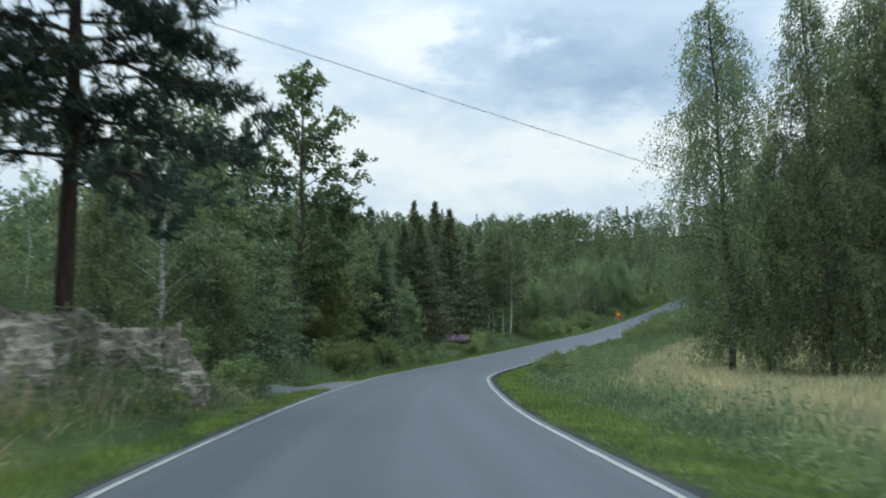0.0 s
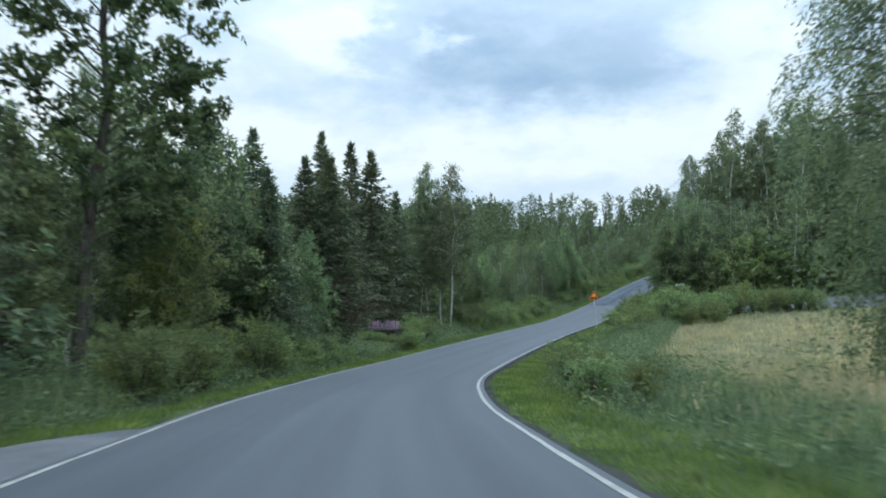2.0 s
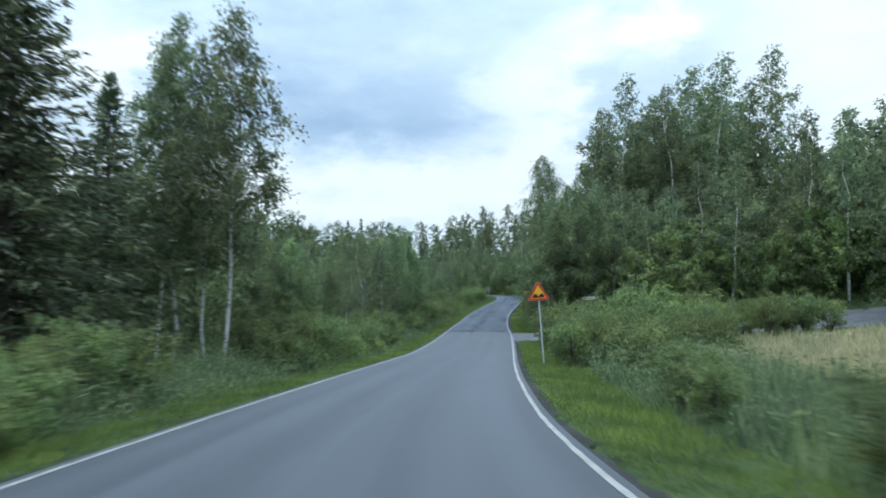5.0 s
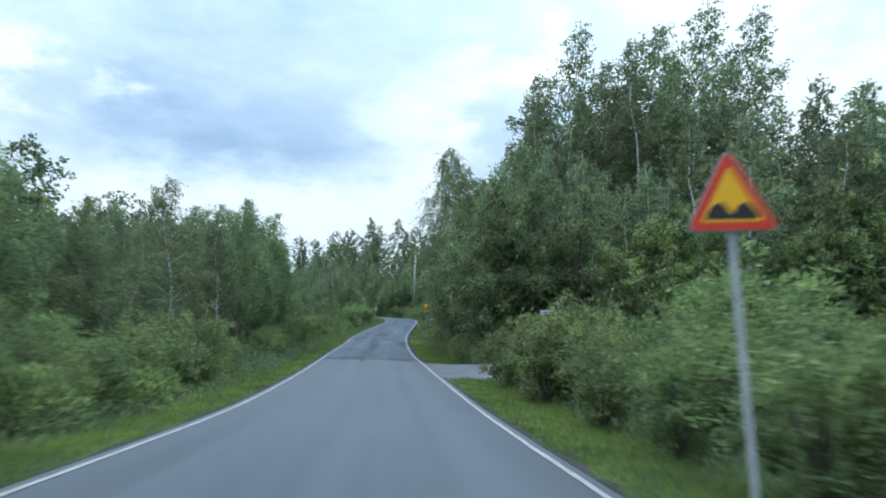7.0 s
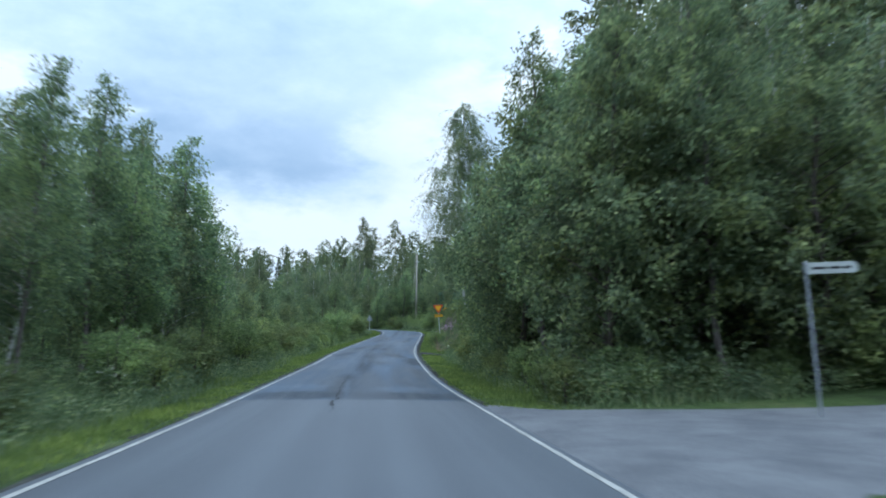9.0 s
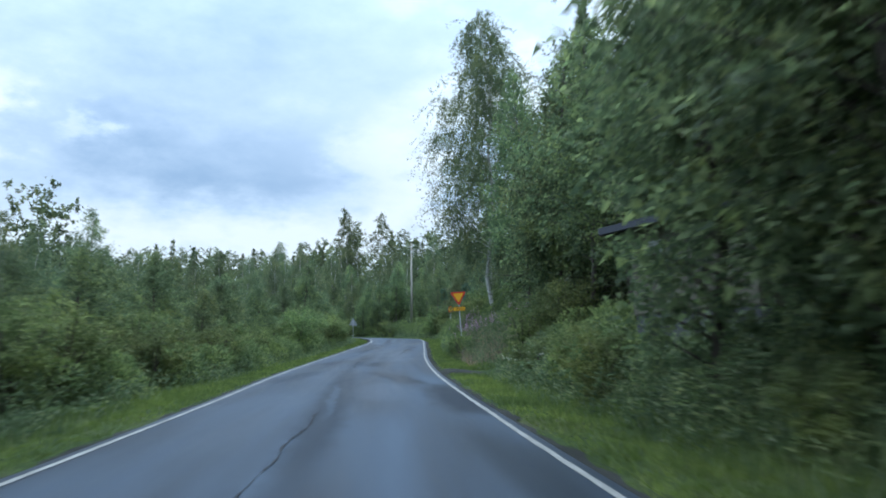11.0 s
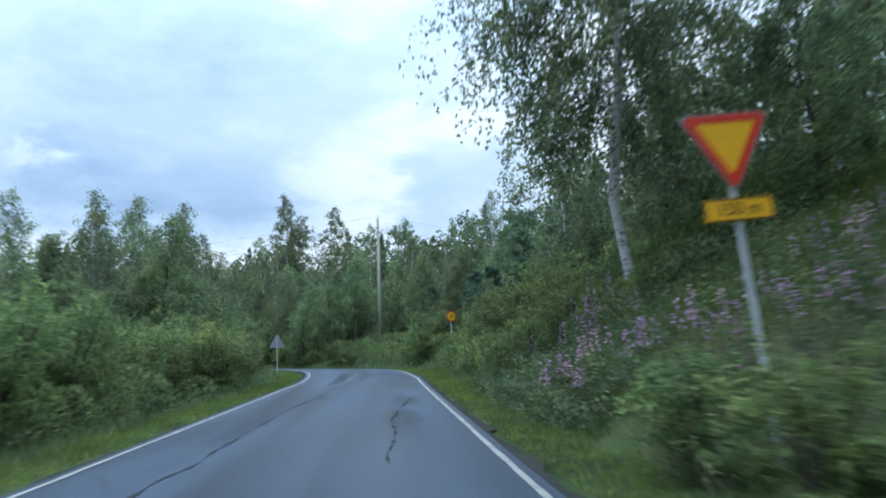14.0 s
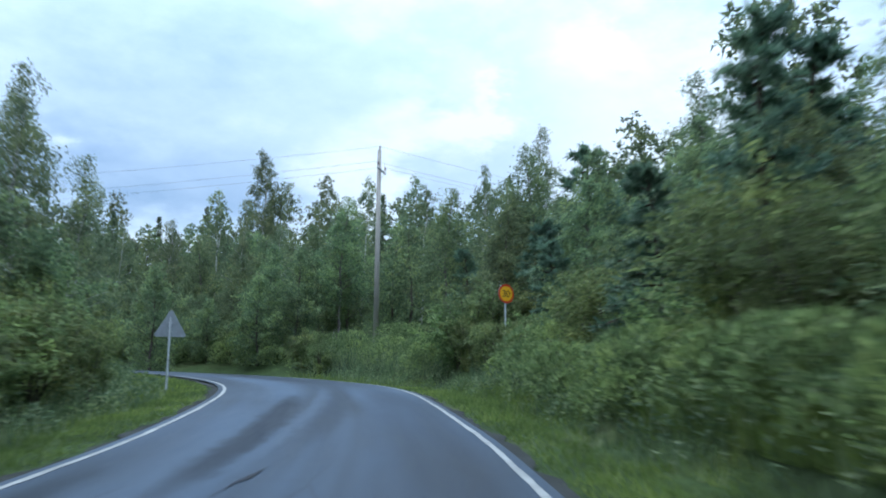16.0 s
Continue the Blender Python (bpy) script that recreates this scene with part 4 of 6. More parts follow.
# trees that stand out: kind, x, y, height scale
for kind, x, y, k, wide in (
    ("pine", -8.5, 17.4, 1.0, 0.86), ("alder_a", -9.9, 23.5, 0.6, 0.9), ("alder_b", -8.2, 28.8, 0.7, 0.9), ("birch_b", -10.6, 28.2, 1.1, 1.0), ("alder_a", -9.6, 31.5, 0.95, 1.0), ("aspen", -10.1, 51.0, 1.05, 1.15), ("alder_a", -8.3, 57.0, 1.15, 1.0), ("alder_a", -6.9, 61.0, 1.1, 1.0), ("birch_b", -9.8, 59.8, 1.1, 1.1), ("spruce_a", -8.0, 64.2, 0.85, 1.1), ("alder_a", -5.6, 65.4, 0.95, 1.0), ("birch_b", -11.2, 55.0, 1.05, 1.1), ("sallow", -7.4, 54.0, 0.8, 0.9),
    ("old_spruce", -2.1, 74.0, 0.78, 1.25), ("spruce_b", -0.8, 88.0, 1.22, 1.0), ("spruce_a", 0.8, 85.0, 0.92, 1.2), ("spruce_b", 3.2, 93.5, 0.95, 1.1), ("spruce_a", -6.5, 70.0, 0.84, 1.1), ("spruce_a", -9.0, 66.5, 0.86, 1.1), ("spruce_a", -3.6, 72.6, 0.76, 1.1), ("spruce_b", -4.6, 60.5, 0.72, 1.1),
    ("birch_a", 7.5, 89.1, 1.03, 0.9), ("birch_a", 7.0, 90.1, 0.95, 0.75), ("birch_a", 5.8, 92.8, 1.08, 0.9), ("birch_a", 5.2, 91.4, 0.98, 0.8), ("birch_b", 0.6, 93.5, 0.95, 0.9),
    ("weeping_birch", 15.8, 43.1, 1.25, 0.86), ("weeping_birch", 18.3, 44.2, 0.85, 0.8),
    ("weeping_birch", 21.6, 43.5, 1.35, 0.75), ("weeping_birch", 24.2, 47.2, 1.42, 0.8), ("weeping_birch", 27.0, 44.6, 1.4, 0.85), ("weeping_birch", 28.5, 49.5, 1.4, 0.85),
    ("old_birch", 65.9, 170.1, 1.14, 1.0), ("bare_alder", 57.8, 153.9, 1.2, 0.9), ("bare_alder", 56.6, 147.6, 1.1, 1.1), ("bare_alder", 60.6, 156.4, 1.15, 1.0), ("tall_birch", 51.6, 133.8, 0.95, 1.0), ("tall_birch", 57.5, 143.5, 0.9, 1.0), ("birch_b", 71.5, 178.0, 0.85, 1.0), ("young_pine", 73.8, 183.2, 0.74, 0.8), ("birch_b", 91.1, 198.0, 0.88, 0.9),
    ("birch_b", 93.9, 210.3, 0.95, 0.7), ("birch_b", 91.2, 214.0, 0.8, 0.7), ("young_pine", 90.5, 203.5, 1.05, 1.0), ("birch_b", 84.0, 203.5, 0.62, 1.0), ("young_pine", 77.5, 184.0, 0.7, 1.2),
    ("birch_b", 30.4, 140.0, 0.95, 0.9), ("birch_b", 20.0, 114.0, 0.66, 1.0), ("birch_b", 64.3, 203.4, 0.82, 0.9), ("birch_b", 65.8, 201.3, 0.58, 1.0), ("birch_b", 61.6, 199.6, 0.8, 1.0), ("birch_b", 63.4, 198.0, 0.62, 1.0), ("alder_b", 64.6, 196.6, 0.5, 1.1), ("alder_b", 62.2, 194.6, 0.62, 1.1), ("birch_a", 92.8, 254.9, 1.25, 1.0), ("alder_b", 71.8, 214.5, 0.66, 1.0),
    ("back_birch", 108.0, 269.0, 1.25, 1.0), ("back_birch", 101.0, 266.0, 1.1, 1.0), ("spruce_b", 96.5, 262.0, 1.0, 1.0),
):
    plant(kind, x, y, k, wide=wide)


# woods in blocks beside the road: s from, to; distance left (+) or right (-) of the centre from, to; spacing; kinds; height scale from, to
WOODS = [
    (4, 24, 9.5, 20, 3.2, "alder_a alder_b birch_b", 0.45, 0.68),
    (31, 40, 11, 22, 3.0, "alder_a back_alder birch_b", 0.6, 0.85),
    (36, 55, 8.0, 11, 2.4, "alder_a alder_a spruce_b alder_a", 0.82, 1.05),
    (54, 73, 9.0, 14, 2.5, "spruce_b alder_a spruce_a birch_b spruce_b", 0.6, 0.98),
    (40, 70, 11, 22, 3.8, "back_alder back_birch back_spruce", 0.9, 1.15),
    (72, 86, 12.5, 17, 3.0, "spruce_b spruce_a", 0.75, 0.95),
    (68, 92, 17, 28, 4.0, "back_spruce back_birch back_alder", 0.75, 1.05),
    (88, 112, 11.0, 24, 3.1, "alder_a back_alder birch_b", 0.6, 0.85),
    (104, 124, 8.4, 12.5, 2.1, "birch_b bare_alder bare_alder", 0.42, 0.58),
    (110, 138, 12, 24, 4.0, "back_birch back_alder back_alder", 0.5, 0.8),
    (124, 147, 7.5, 11.5, 1.85, "bare_alder bare_alder birch_b bare_alder", 0.62, 0.84),
    (140, 156, 10, 20, 3.0, "alder_b back_alder", 0.5, 0.65),
    (152, 200, 7.0, 10.5, 2.4, "alder_b willow_b alder_b", 0.42, 0.6),
    (154, 205, 10.5, 22, 3.2, "alder_b back_alder birch_b", 0.42, 0.56),
    (195, 211, 7.5, 12, 2.3, "birch_b birch_b alder_a", 0.55, 0.7),
    (203, 216, 8.5, 22, 2.4, "birch_b alder_a alder_b", 0.5, 0.64),
    (128, 141, -12, -6.3, 2.2, "bare_alder birch_b bare_alder alder_a alder_a", 0.92, 1.16),
    (128, 147, -18, -10.0, 2.6, "birch_b alder_a birch_b birch_b", 0.84, 1.08),
    (143, 168, -32, -15, 3.2, "tall_birch tall_birch back_birch tall_birch", 1.02, 1.26),
    (127, 138, -32, -18, 3.6, "back_birch back_alder", 0.8, 1.0),
    (156, 166, -16, -8.5, 2.7, "bare_alder alder_a spruce_b", 0.9, 1.15),
    (164, 176, -20, -8.5, 2.4, "bare_alder alder_a alder_a", 0.98, 1.25),
    (176, 184, -20, -11.5, 2.6, "bare_alder alder_a alder_a", 0.7, 0.95),
    (182, 201, -17, -9.0, 3.0, "bare_alder birch_b alder_a alder_a", 0.55, 0.74),
    (184, 202, -30, -17, 3.4, "back_alder back_birch", 0.55, 0.75),
    (162, 200, -34, -18, 3.9, "back_alder back_birch back_spruce", 0.8, 1.05),
    (196, 214, -9.5, -6.3, 2.2, "alder_b willow_b young_pine alder_b", 0.42, 0.65),
    (199, 211, -18, -8.5, 2.5, "alder_a birch_b alder_a alder_b", 0.45, 0.62),
    (210, 226, -16, -9, 2.7, "alder_b young_pine alder_a", 0.5, 0.75),
    (201, 236, -30, -15, 3.3, "back_alder alder_b", 0.5, 0.65),
    (214, 250, -14, -7, 2.3, "alder_a bare_alder birch_b alder_a", 0.55, 0.74),
    (214, 275, -30, -14, 3.2, "back_alder back_birch back_spruce", 0.55, 0.74),
    (124, 142, -56, -28, 3.0, "back_birch back_alder", 0.95, 1.15),
]


OPENINGS = (((81.6, 210.3), (73.0, 194.0), 2.6), ((78.4, 196.0), (66.0, 176.0), 1.25), ((78.4, 196.0), (78.9, 197.0), 1.0), ((19.3, 85.6), (14.0, 74.0), 1.6),
            ((57.4, 161.4), (51.5, 151.0), 1.5), ((50.8, 141.6), (43.0, 135.2), 1.5), ((1.2, 70.4), (2.4, 56.0), 1.9), ((-2.1, 73.6), (0.6, 60.0), 2.2), ((7.0, 89.0), (6.5, 76.0), 2.0), ((-9.9, 51.0), (-7.4, 40.0), 1.5), ((65.9, 170.1), (57.0, 164.5), 2.2), ((66.3, 220.5), (64.2, 204.0), 1.1), ((67.9, 197.6), (62.5, 184.0), 1.3))


def blocks_view(x, y):
    """Whether a plant here would stand before the pole, a sign or the shed as seen from the road."""
    for a, b, w in OPENINGS:
        a, b, p = np.array(a), np.array(b), np.array((x, y))
        u = np.clip((p - a) @ (b - a) / ((b - a) @ (b - a)), 0, 1)
        if np.hypot(*(p - a - u * (b - a))) < w:
            return True
    return False


def clear_of_tracks(s, l):
    x, y, _ = road_at(s, l)
    if blocks_view(float(x), float(y)):
        return False
    if 30.0 - 1.1 * (l - 2.8) < s < 37.5 - 1.1 * (l - 2.8) and 2 < l < 9 or 21 < s < 29.5 and 9 < l < 18:
        return False
    if 114 < s < 127.5 and l < -2:
        return False
    if 158.5 < s < 165.5 and -15 < l < -2:
        return False
    if 146.5 < s < 156 and -12 < l < -3:
        return False
    return True


# deep in the wood the plainer kinds stand, at the same height
DEEPER = {"alder_a": ("back_alder", 0.91), "alder_b": ("back_alder", 0.73), "birch_a": ("back_birch", 0.93), "birch_b": ("back_birch", 0.8), "spruce_b": ("back_spruce", 0.87), "spruce_a": ("back_spruce", 1.07)}
TAKEN = {}


def free_spot(x, y, gap):
    cx, cy = int(x // 4), int(y // 4)
    for i in (-1, 0, 1):
        for j in (-1, 0, 1):
            for px, py in TAKEN.get((cx + i, cy + j), ()):
                if (px - x) ** 2 + (py - y) ** 2 < gap * gap:
                    return False
    TAKEN.setdefault((cx, cy), []).append((x, y))
    return True


for q in QUEUE.values():
    for m in q:
        free_spot(m.translation.x, m.translation.y, 0.0)
R1 = random.Random(5)
for s0, s1, l0, l1, gap, kinds, k0, k1 in WOODS:
    n = int((s1 - s0) * (l1 - l0) / (gap * gap) * 3)
    names = kinds.split()
    for _ in range(n):
        s, l = R1.uniform(s0, s1), R1.uniform(l0, l1)
        x, y, _z = road_at(s, l)
        fs, fl, _z, _h = (float(v[0]) for v in road_frame(x, y))
        if abs(fl) < min(abs(l0), abs(l1)) - 0.5 or not clear_of_tracks(s, l):
            continue
        if free_spot(float(x), float(y), gap * 0.8):
            kind, k = R1.choice(names), R1.uniform(k0, k1)
            if abs(l) > 13 and kind in DEEPER:
                kind, k = DEEPER[kind][0], k * DEEPER[kind][1]
            plant(kind, float(x), float(y), k, wide=R1.uniform(0.9, 1.15))

# bushes along the verges
BUSHES = [
    (40, 112, 5.2, 8.2, 1.6, "willow_a willow_a willow_b", 0.4, 0.62), (20, 24, 6.3, 7.2, 2.0, "willow_a", 0.5, 0.6), (112, 158, 5.6, 7.4, 2.2, "willow_a willow_b", 0.35, 0.6),
    (148, 204, 5.4, 7.6, 1.9, "willow_b willow_a", 0.4, 0.75), (72, 82, -6.6, -5.2, 1.9, "willow_a", 0.32, 0.46), (82, 113, -7.8, -4.8, 1.7, "willow_a willow_b", 0.45, 0.66),
    (98, 113, -14, -9, 2.4, "willow_b", 0.5, 0.72), (128, 160, -6.5, -5.0, 2.0, "willow_a", 0.3, 0.5), (186, 222, -7.0, -4.9, 1.6, "willow_b willow_a", 0.45, 0.75),
    (174, 182, -10.5, -7.6, 2.6, "willow_a", 0.2, 0.34), (104, 113.2, -8.5, -5.0, 1.5, "willow_b willow_a", 0.5, 0.75), (193, 226, -7.0, -5.5, 1.2, "willow_b willow_a", 0.42, 0.66), (185, 192, -9.5, -5.5, 2.4, "willow_a", 0.28, 0.42), (112, 132, -34, -22, 3.4, "willow_b", 0.5, 0.8), (127.5, 134, -44, -12, 2.3, "alder_b willow_b alder_b", 0.58, 0.92), (222, 262, -8.0, -5.6, 1.8, "willow_b alder_b", 0.4, 0.6), (187, 224, -6.0, -5.0, 1.3, "willow_a", 0.28, 0.44), (194, 214, 4.7, 7.6, 1.5, "willow_b willow_a", 0.45, 0.7), (40, 69, -6.4, -5.2, 1.5, "willow_a", 0.26, 0.42), (109, 114.0, -22.5, -10, 1.7, "willow_b", 0.5, 0.7), (109, 113.5, -42, -30, 3.6, "willow_b willow_a", 0.4, 0.6),
]
for s0, s1, l0, l1, gap, kinds, k0, k1 in BUSHES:
    n = int((s1 - s0) * (l1 - l0) / (gap * gap) * 3)
    for _ in range(n):
        s, l = R1.uniform(s0, s1), R1.uniform(l0, l1)
        x, y, _z = road_at(s, l)
        if clear_of_tracks(s, l) and free_spot(float(x), float(y), gap * 0.75):
            plant(R1.choice(kinds.split()), float(x), float(y), R1.uniform(k0, k1), wide=R1.uniform(0.95, 1.3))
for x, y, k in ((28.8, 93.2, 0.95), (27.4, 91.0, 0.8), (30.5, 95.0, 0.85), (36.0, 100.0, 0.8), (39.5, 101.5, 0.85), (42.5, 103.0, 0.75), (-6.7, 25.8, 0.44), (-6.1, 25.2, 0.3)):
    plant("willow_b" if k > 0.8 else "willow_a", x, y, k, wide=1.25)
for k in range(9):
    plant_sl("sallow", 128.3 + 0.9 * (k % 3), -13.5 - 4.1 * k, 0.78 + 0.11 * (k * 2 % 3), wide=1.15)
for kind, s, l, k in (("willow_a", 152.6, -5.4, 0.36), ("willow_b", 164.8, -6.3, 0.6), ("willow_b", 164.2, -8.0, 0.8), ("alder_b", 209.5, 8.6, 0.8), ("birch_b", 206.0, 8.9, 0.66), ("alder_a", 146.0, -6.1, 0.92), ("bare_alder", 137.4, -6.9, 1.05), ("birch_b", 139.6, -8.2, 1.15), ("alder_a", 133.8, -7.2, 1.12), ("spruce_a", 170.6, -10.6, 1.0), ("spruce_a", 174.6, -12.4, 0.8), ("alder_a", 169.8, -9.0, 1.1), ("alder_a", 168.5, -10.8, 1.3), ("spruce_b", 178.0, -13.6, 0.85), ("spruce_a", 172.5, -15.0, 1.15), ("alder_a", 143.4, -7.4, 0.95), ("alder_a", 142.0, -6.7, 1.1), ("birch_b", 143.8, -8.6, 1.0), ("willow_a", 148.6, -5.0, 0.5), ("willow_a", 150.4, -5.2, 0.42),
                      ("willow_a", 152.0, -5.3, 0.5), ("willow_b", 155.6, -6.6, 0.33), ("willow_b", 157.8, -7.0, 0.36), ("willow_b", 215.2, -6.2, 0.5), ("willow_a", 213.4, -5.6, 0.5), ("willow_a", 214.6, -5.8, 0.55)):
    plant_sl(kind, s, l, k)
for x, y, k in ((77.7, 194.8, 0.47), (78.9, 195.2, 0.47), (79.4, 197.6, 0.75), (80.3, 196.6, 0.7), (78.0, 198.2, 0.7), (0.2, 68.9, 0.40), (0.8, 68.7, 0.37), (1.4, 68.6, 0.36), (2.0, 68.6, 0.36), (2.6, 69.0, 0.38), (2.9, 70.0, 0.42), (57.0, 160.7, 0.45), (57.9, 162.3, 0.45), (58.9, 162.9, 0.4)):
    plant("willow_a", x, y, k, wide=1.3)
for x, y, k in ((66.5, 222.0, 1.0), (63.0, 226.5, 1.05), (69.0, 229.0, 0.9)):
    plant("silver_willow", x, y, k)

for kind, spots in QUEUE.items():
    label, category, build, bark, leaf = KINDS[kind]
    name = "_".join(category.split()) + ("" if "bush" in category else "_tree")
    wood, crown = build()
    root = make_tree(name, label, category, wood, crown, bark, leaf)
    for m in spots[1:]:
        copy_thing(root, m)
    root.matrix_basis = spots[0]


# far woods, past counting
def far_woods():
    r = rng_of(91)
    protos = [broadleaf(92 + k, 12 + 1.5 * k, 0.05, 4.0, 0.5, 36, 9, 10, 0.35, 1.2, 0.36, 0.25, 0.7, 0.14, limb_sides=0, tri=True, top=0.5)[1] for k in range(3)]
    protos.append(conifer(97, 14, 2.6, 0.03, 24, 7, 7, 0.65, 0.32, 0.16)[1])
    protos.append(conifer(98, 16, 2.3, 0.03, 26, 7, 7, 0.62, 0.30, 0.16)[1])
    V, n = [], 0
    tries = r.uniform((-110, 20), (260, 420), (14000, 2))
    s, l, z, half = road_frame(tries[:, 0], tries[:, 1])
    z = ground_z(tries[:, 0], tries[:, 1])
    seen = {}
    for (x, y), ss, ll, zz in zip(tries, s, l, z):
        d = abs(ll)
        if d < 30 or d > 140 or (ss < 112 and ll < 0 and d < 75) or x < -15 - 0.6 * y or (x > 20 and y < 50 + 0.7 * x):
            continue
        if (int(x // 5), int(y // 5)) in seen:
            continue
        seen[(int(x // 5), int(y // 5))] = True
        if len(seen) > 640:
            break
        p = protos[r.choice(5, p=(0.32, 0.28, 0.24, 0.09, 0.07))]
        a, k = r.uniform(0, 6.28), r.uniform(0.75, 1.15)
        if 55 < x < 112 and 222 < y < 330:
            k *= 0.62
        c, si = np.cos(a) * k, np.sin(a) * k
        v = p[0]
        V.append(np.stack([v[:, 0] * c - v[:, 1] * si + x, v[:, 0] * si + v[:, 1] * c + y, v[:, 2] * k + zz - 0.3], 1))
    V = np.concatenate(V)
    tagged(new("far_woods", mesh_of("far_woods", V, np.arange(len(V)).reshape(-1, 3), M_FARLEAF)), "mixed woods of broadleaved trees and spruces on the slopes", "woods", kind="stuff")
    return len(V) // 3


FAR_COUNT = far_woods()


# low shrubs that grow into one another, past counting
def thicket():
    r = rng_of(120)
    C, D = [], []
    for s0, s1, l0, l1, count, tall in ((127.6, 131.5, -34, -6.4, 70, 0.95), (191, 212, -5.6, -4.6, 45, 0.85), (210, 242, -9.0, -5.3, 60, 1.1), (150, 200, 4.9, 6.2, 70, 0.95), (85, 112, 4.9, 6.4, 32, 0.9), (56, 63, 4.9, 6.4, 9, 0.8), (150.5, 158.5, -7.4, -5.4, 14, 1.0), (158, 166, -10.5, -7.2, 18, 1.4), (187, 193, -14.0, -8.5, 26, 1.4), (186, 192, -8.5, -6.0, 14, 1.0)):
        for _ in range(count):
            s, l, h = r.uniform(s0, s1), r.uniform(l0, l1), tall * r.uniform(0.65, 1.3)
            x, y, _z = road_at(s, l)
            z = float(ground_z(x, y)[0])
            n = int(620 * h)
            a, u = r.uniform(0, 6.28, n), r.uniform(0, 1, n) ** 0.7
            lump = 1 + 0.3 * np.sin(3 * a + s) * np.cos(5 * u + l)
            rad = h * 0.72 * lump * np.sqrt(np.clip(1 - (u - 0.35) ** 2 / 0.5, 0.02, 1)) * r.uniform(0.55, 1.0, n) ** 0.5
            C.append(np.stack([x + rad * np.cos(a), y + rad * np.sin(a), z + 0.04 + h * u], 1))
            D.append(np.stack([np.cos(a), np.sin(a), 0.4 + u], 1) + r.normal(0, 0.5, (n, 3)))
    VF = leaves(np.concatenate(C), np.concatenate(D), 0.12, 0.055, r, True)
    tagged(new("low_thicket", mesh_of("low_thicket", VF[0], VF[1], M_WILLOW)), "low green shrubs crowding the foot of the woods", "shrubs", kind="stuff")


thicket()


# ---------------------------------------------------------------- grasses and herbs
def strip_points(r, n, s0, s1, d0, d1, side):
    s, d = r.uniform(s0, s1, n), r.uniform(d0, d1, n)
    half = np.interp(s, SS, LINE[:, 3])
    l = side * (half + d)
    x, y, _ = road_at(s, l)
    ok = np.ones(n, bool)
    ok &= ~((s > 30.3 - 1.2 * d) & (s < 36.6 - 1.2 * d) & (side > 0))
    ok &= ~((s > 115.5) & (s < 126.3) & (side < 0))
    ok &= ~((s > 160.2) & (s < 163.8) & (side < 0))
    return x[ok], y[ok], d[ok], s[ok]


def blades(r, x, y, height, width, tilt=0.35):
    n = len(x)
    z = ground_z(x, y)
    C = np.stack([x, y, z - 0.02], 1)
    D = np.stack([r.normal(0, tilt, n), r.normal(0, tilt, n), np.ones(n)], 1)
    D = D / np.linalg.norm(D, axis=1)[:, None]
    a = r.uniform(0, 6.28, n)
    S = np.stack([np.cos(a), np.sin(a), 0 * a], 1) * (width * r.uniform(0.7, 1.3, n))[:, None]
    V = np.stack([C - S, C + S, C + D * (height * r.uniform(0.55, 1.3, n))[:, None]], 1)
    return V.reshape(-1, 3), np.arange(3 * n).reshape(-1, 3)


def stuff(name, label, category, VF, mat):
    tagged(new(name, mesh_of(name, VF[0], VF[1], mat)), label, category, kind="stuff")


def patchy(x, y, k):
    return np.clip(1.0 + 0.55 * waves(x * k, y * k) + 0.35 * waves(y * k * 2.7 + 4, x * k * 2.3), 0.35, 1.9)


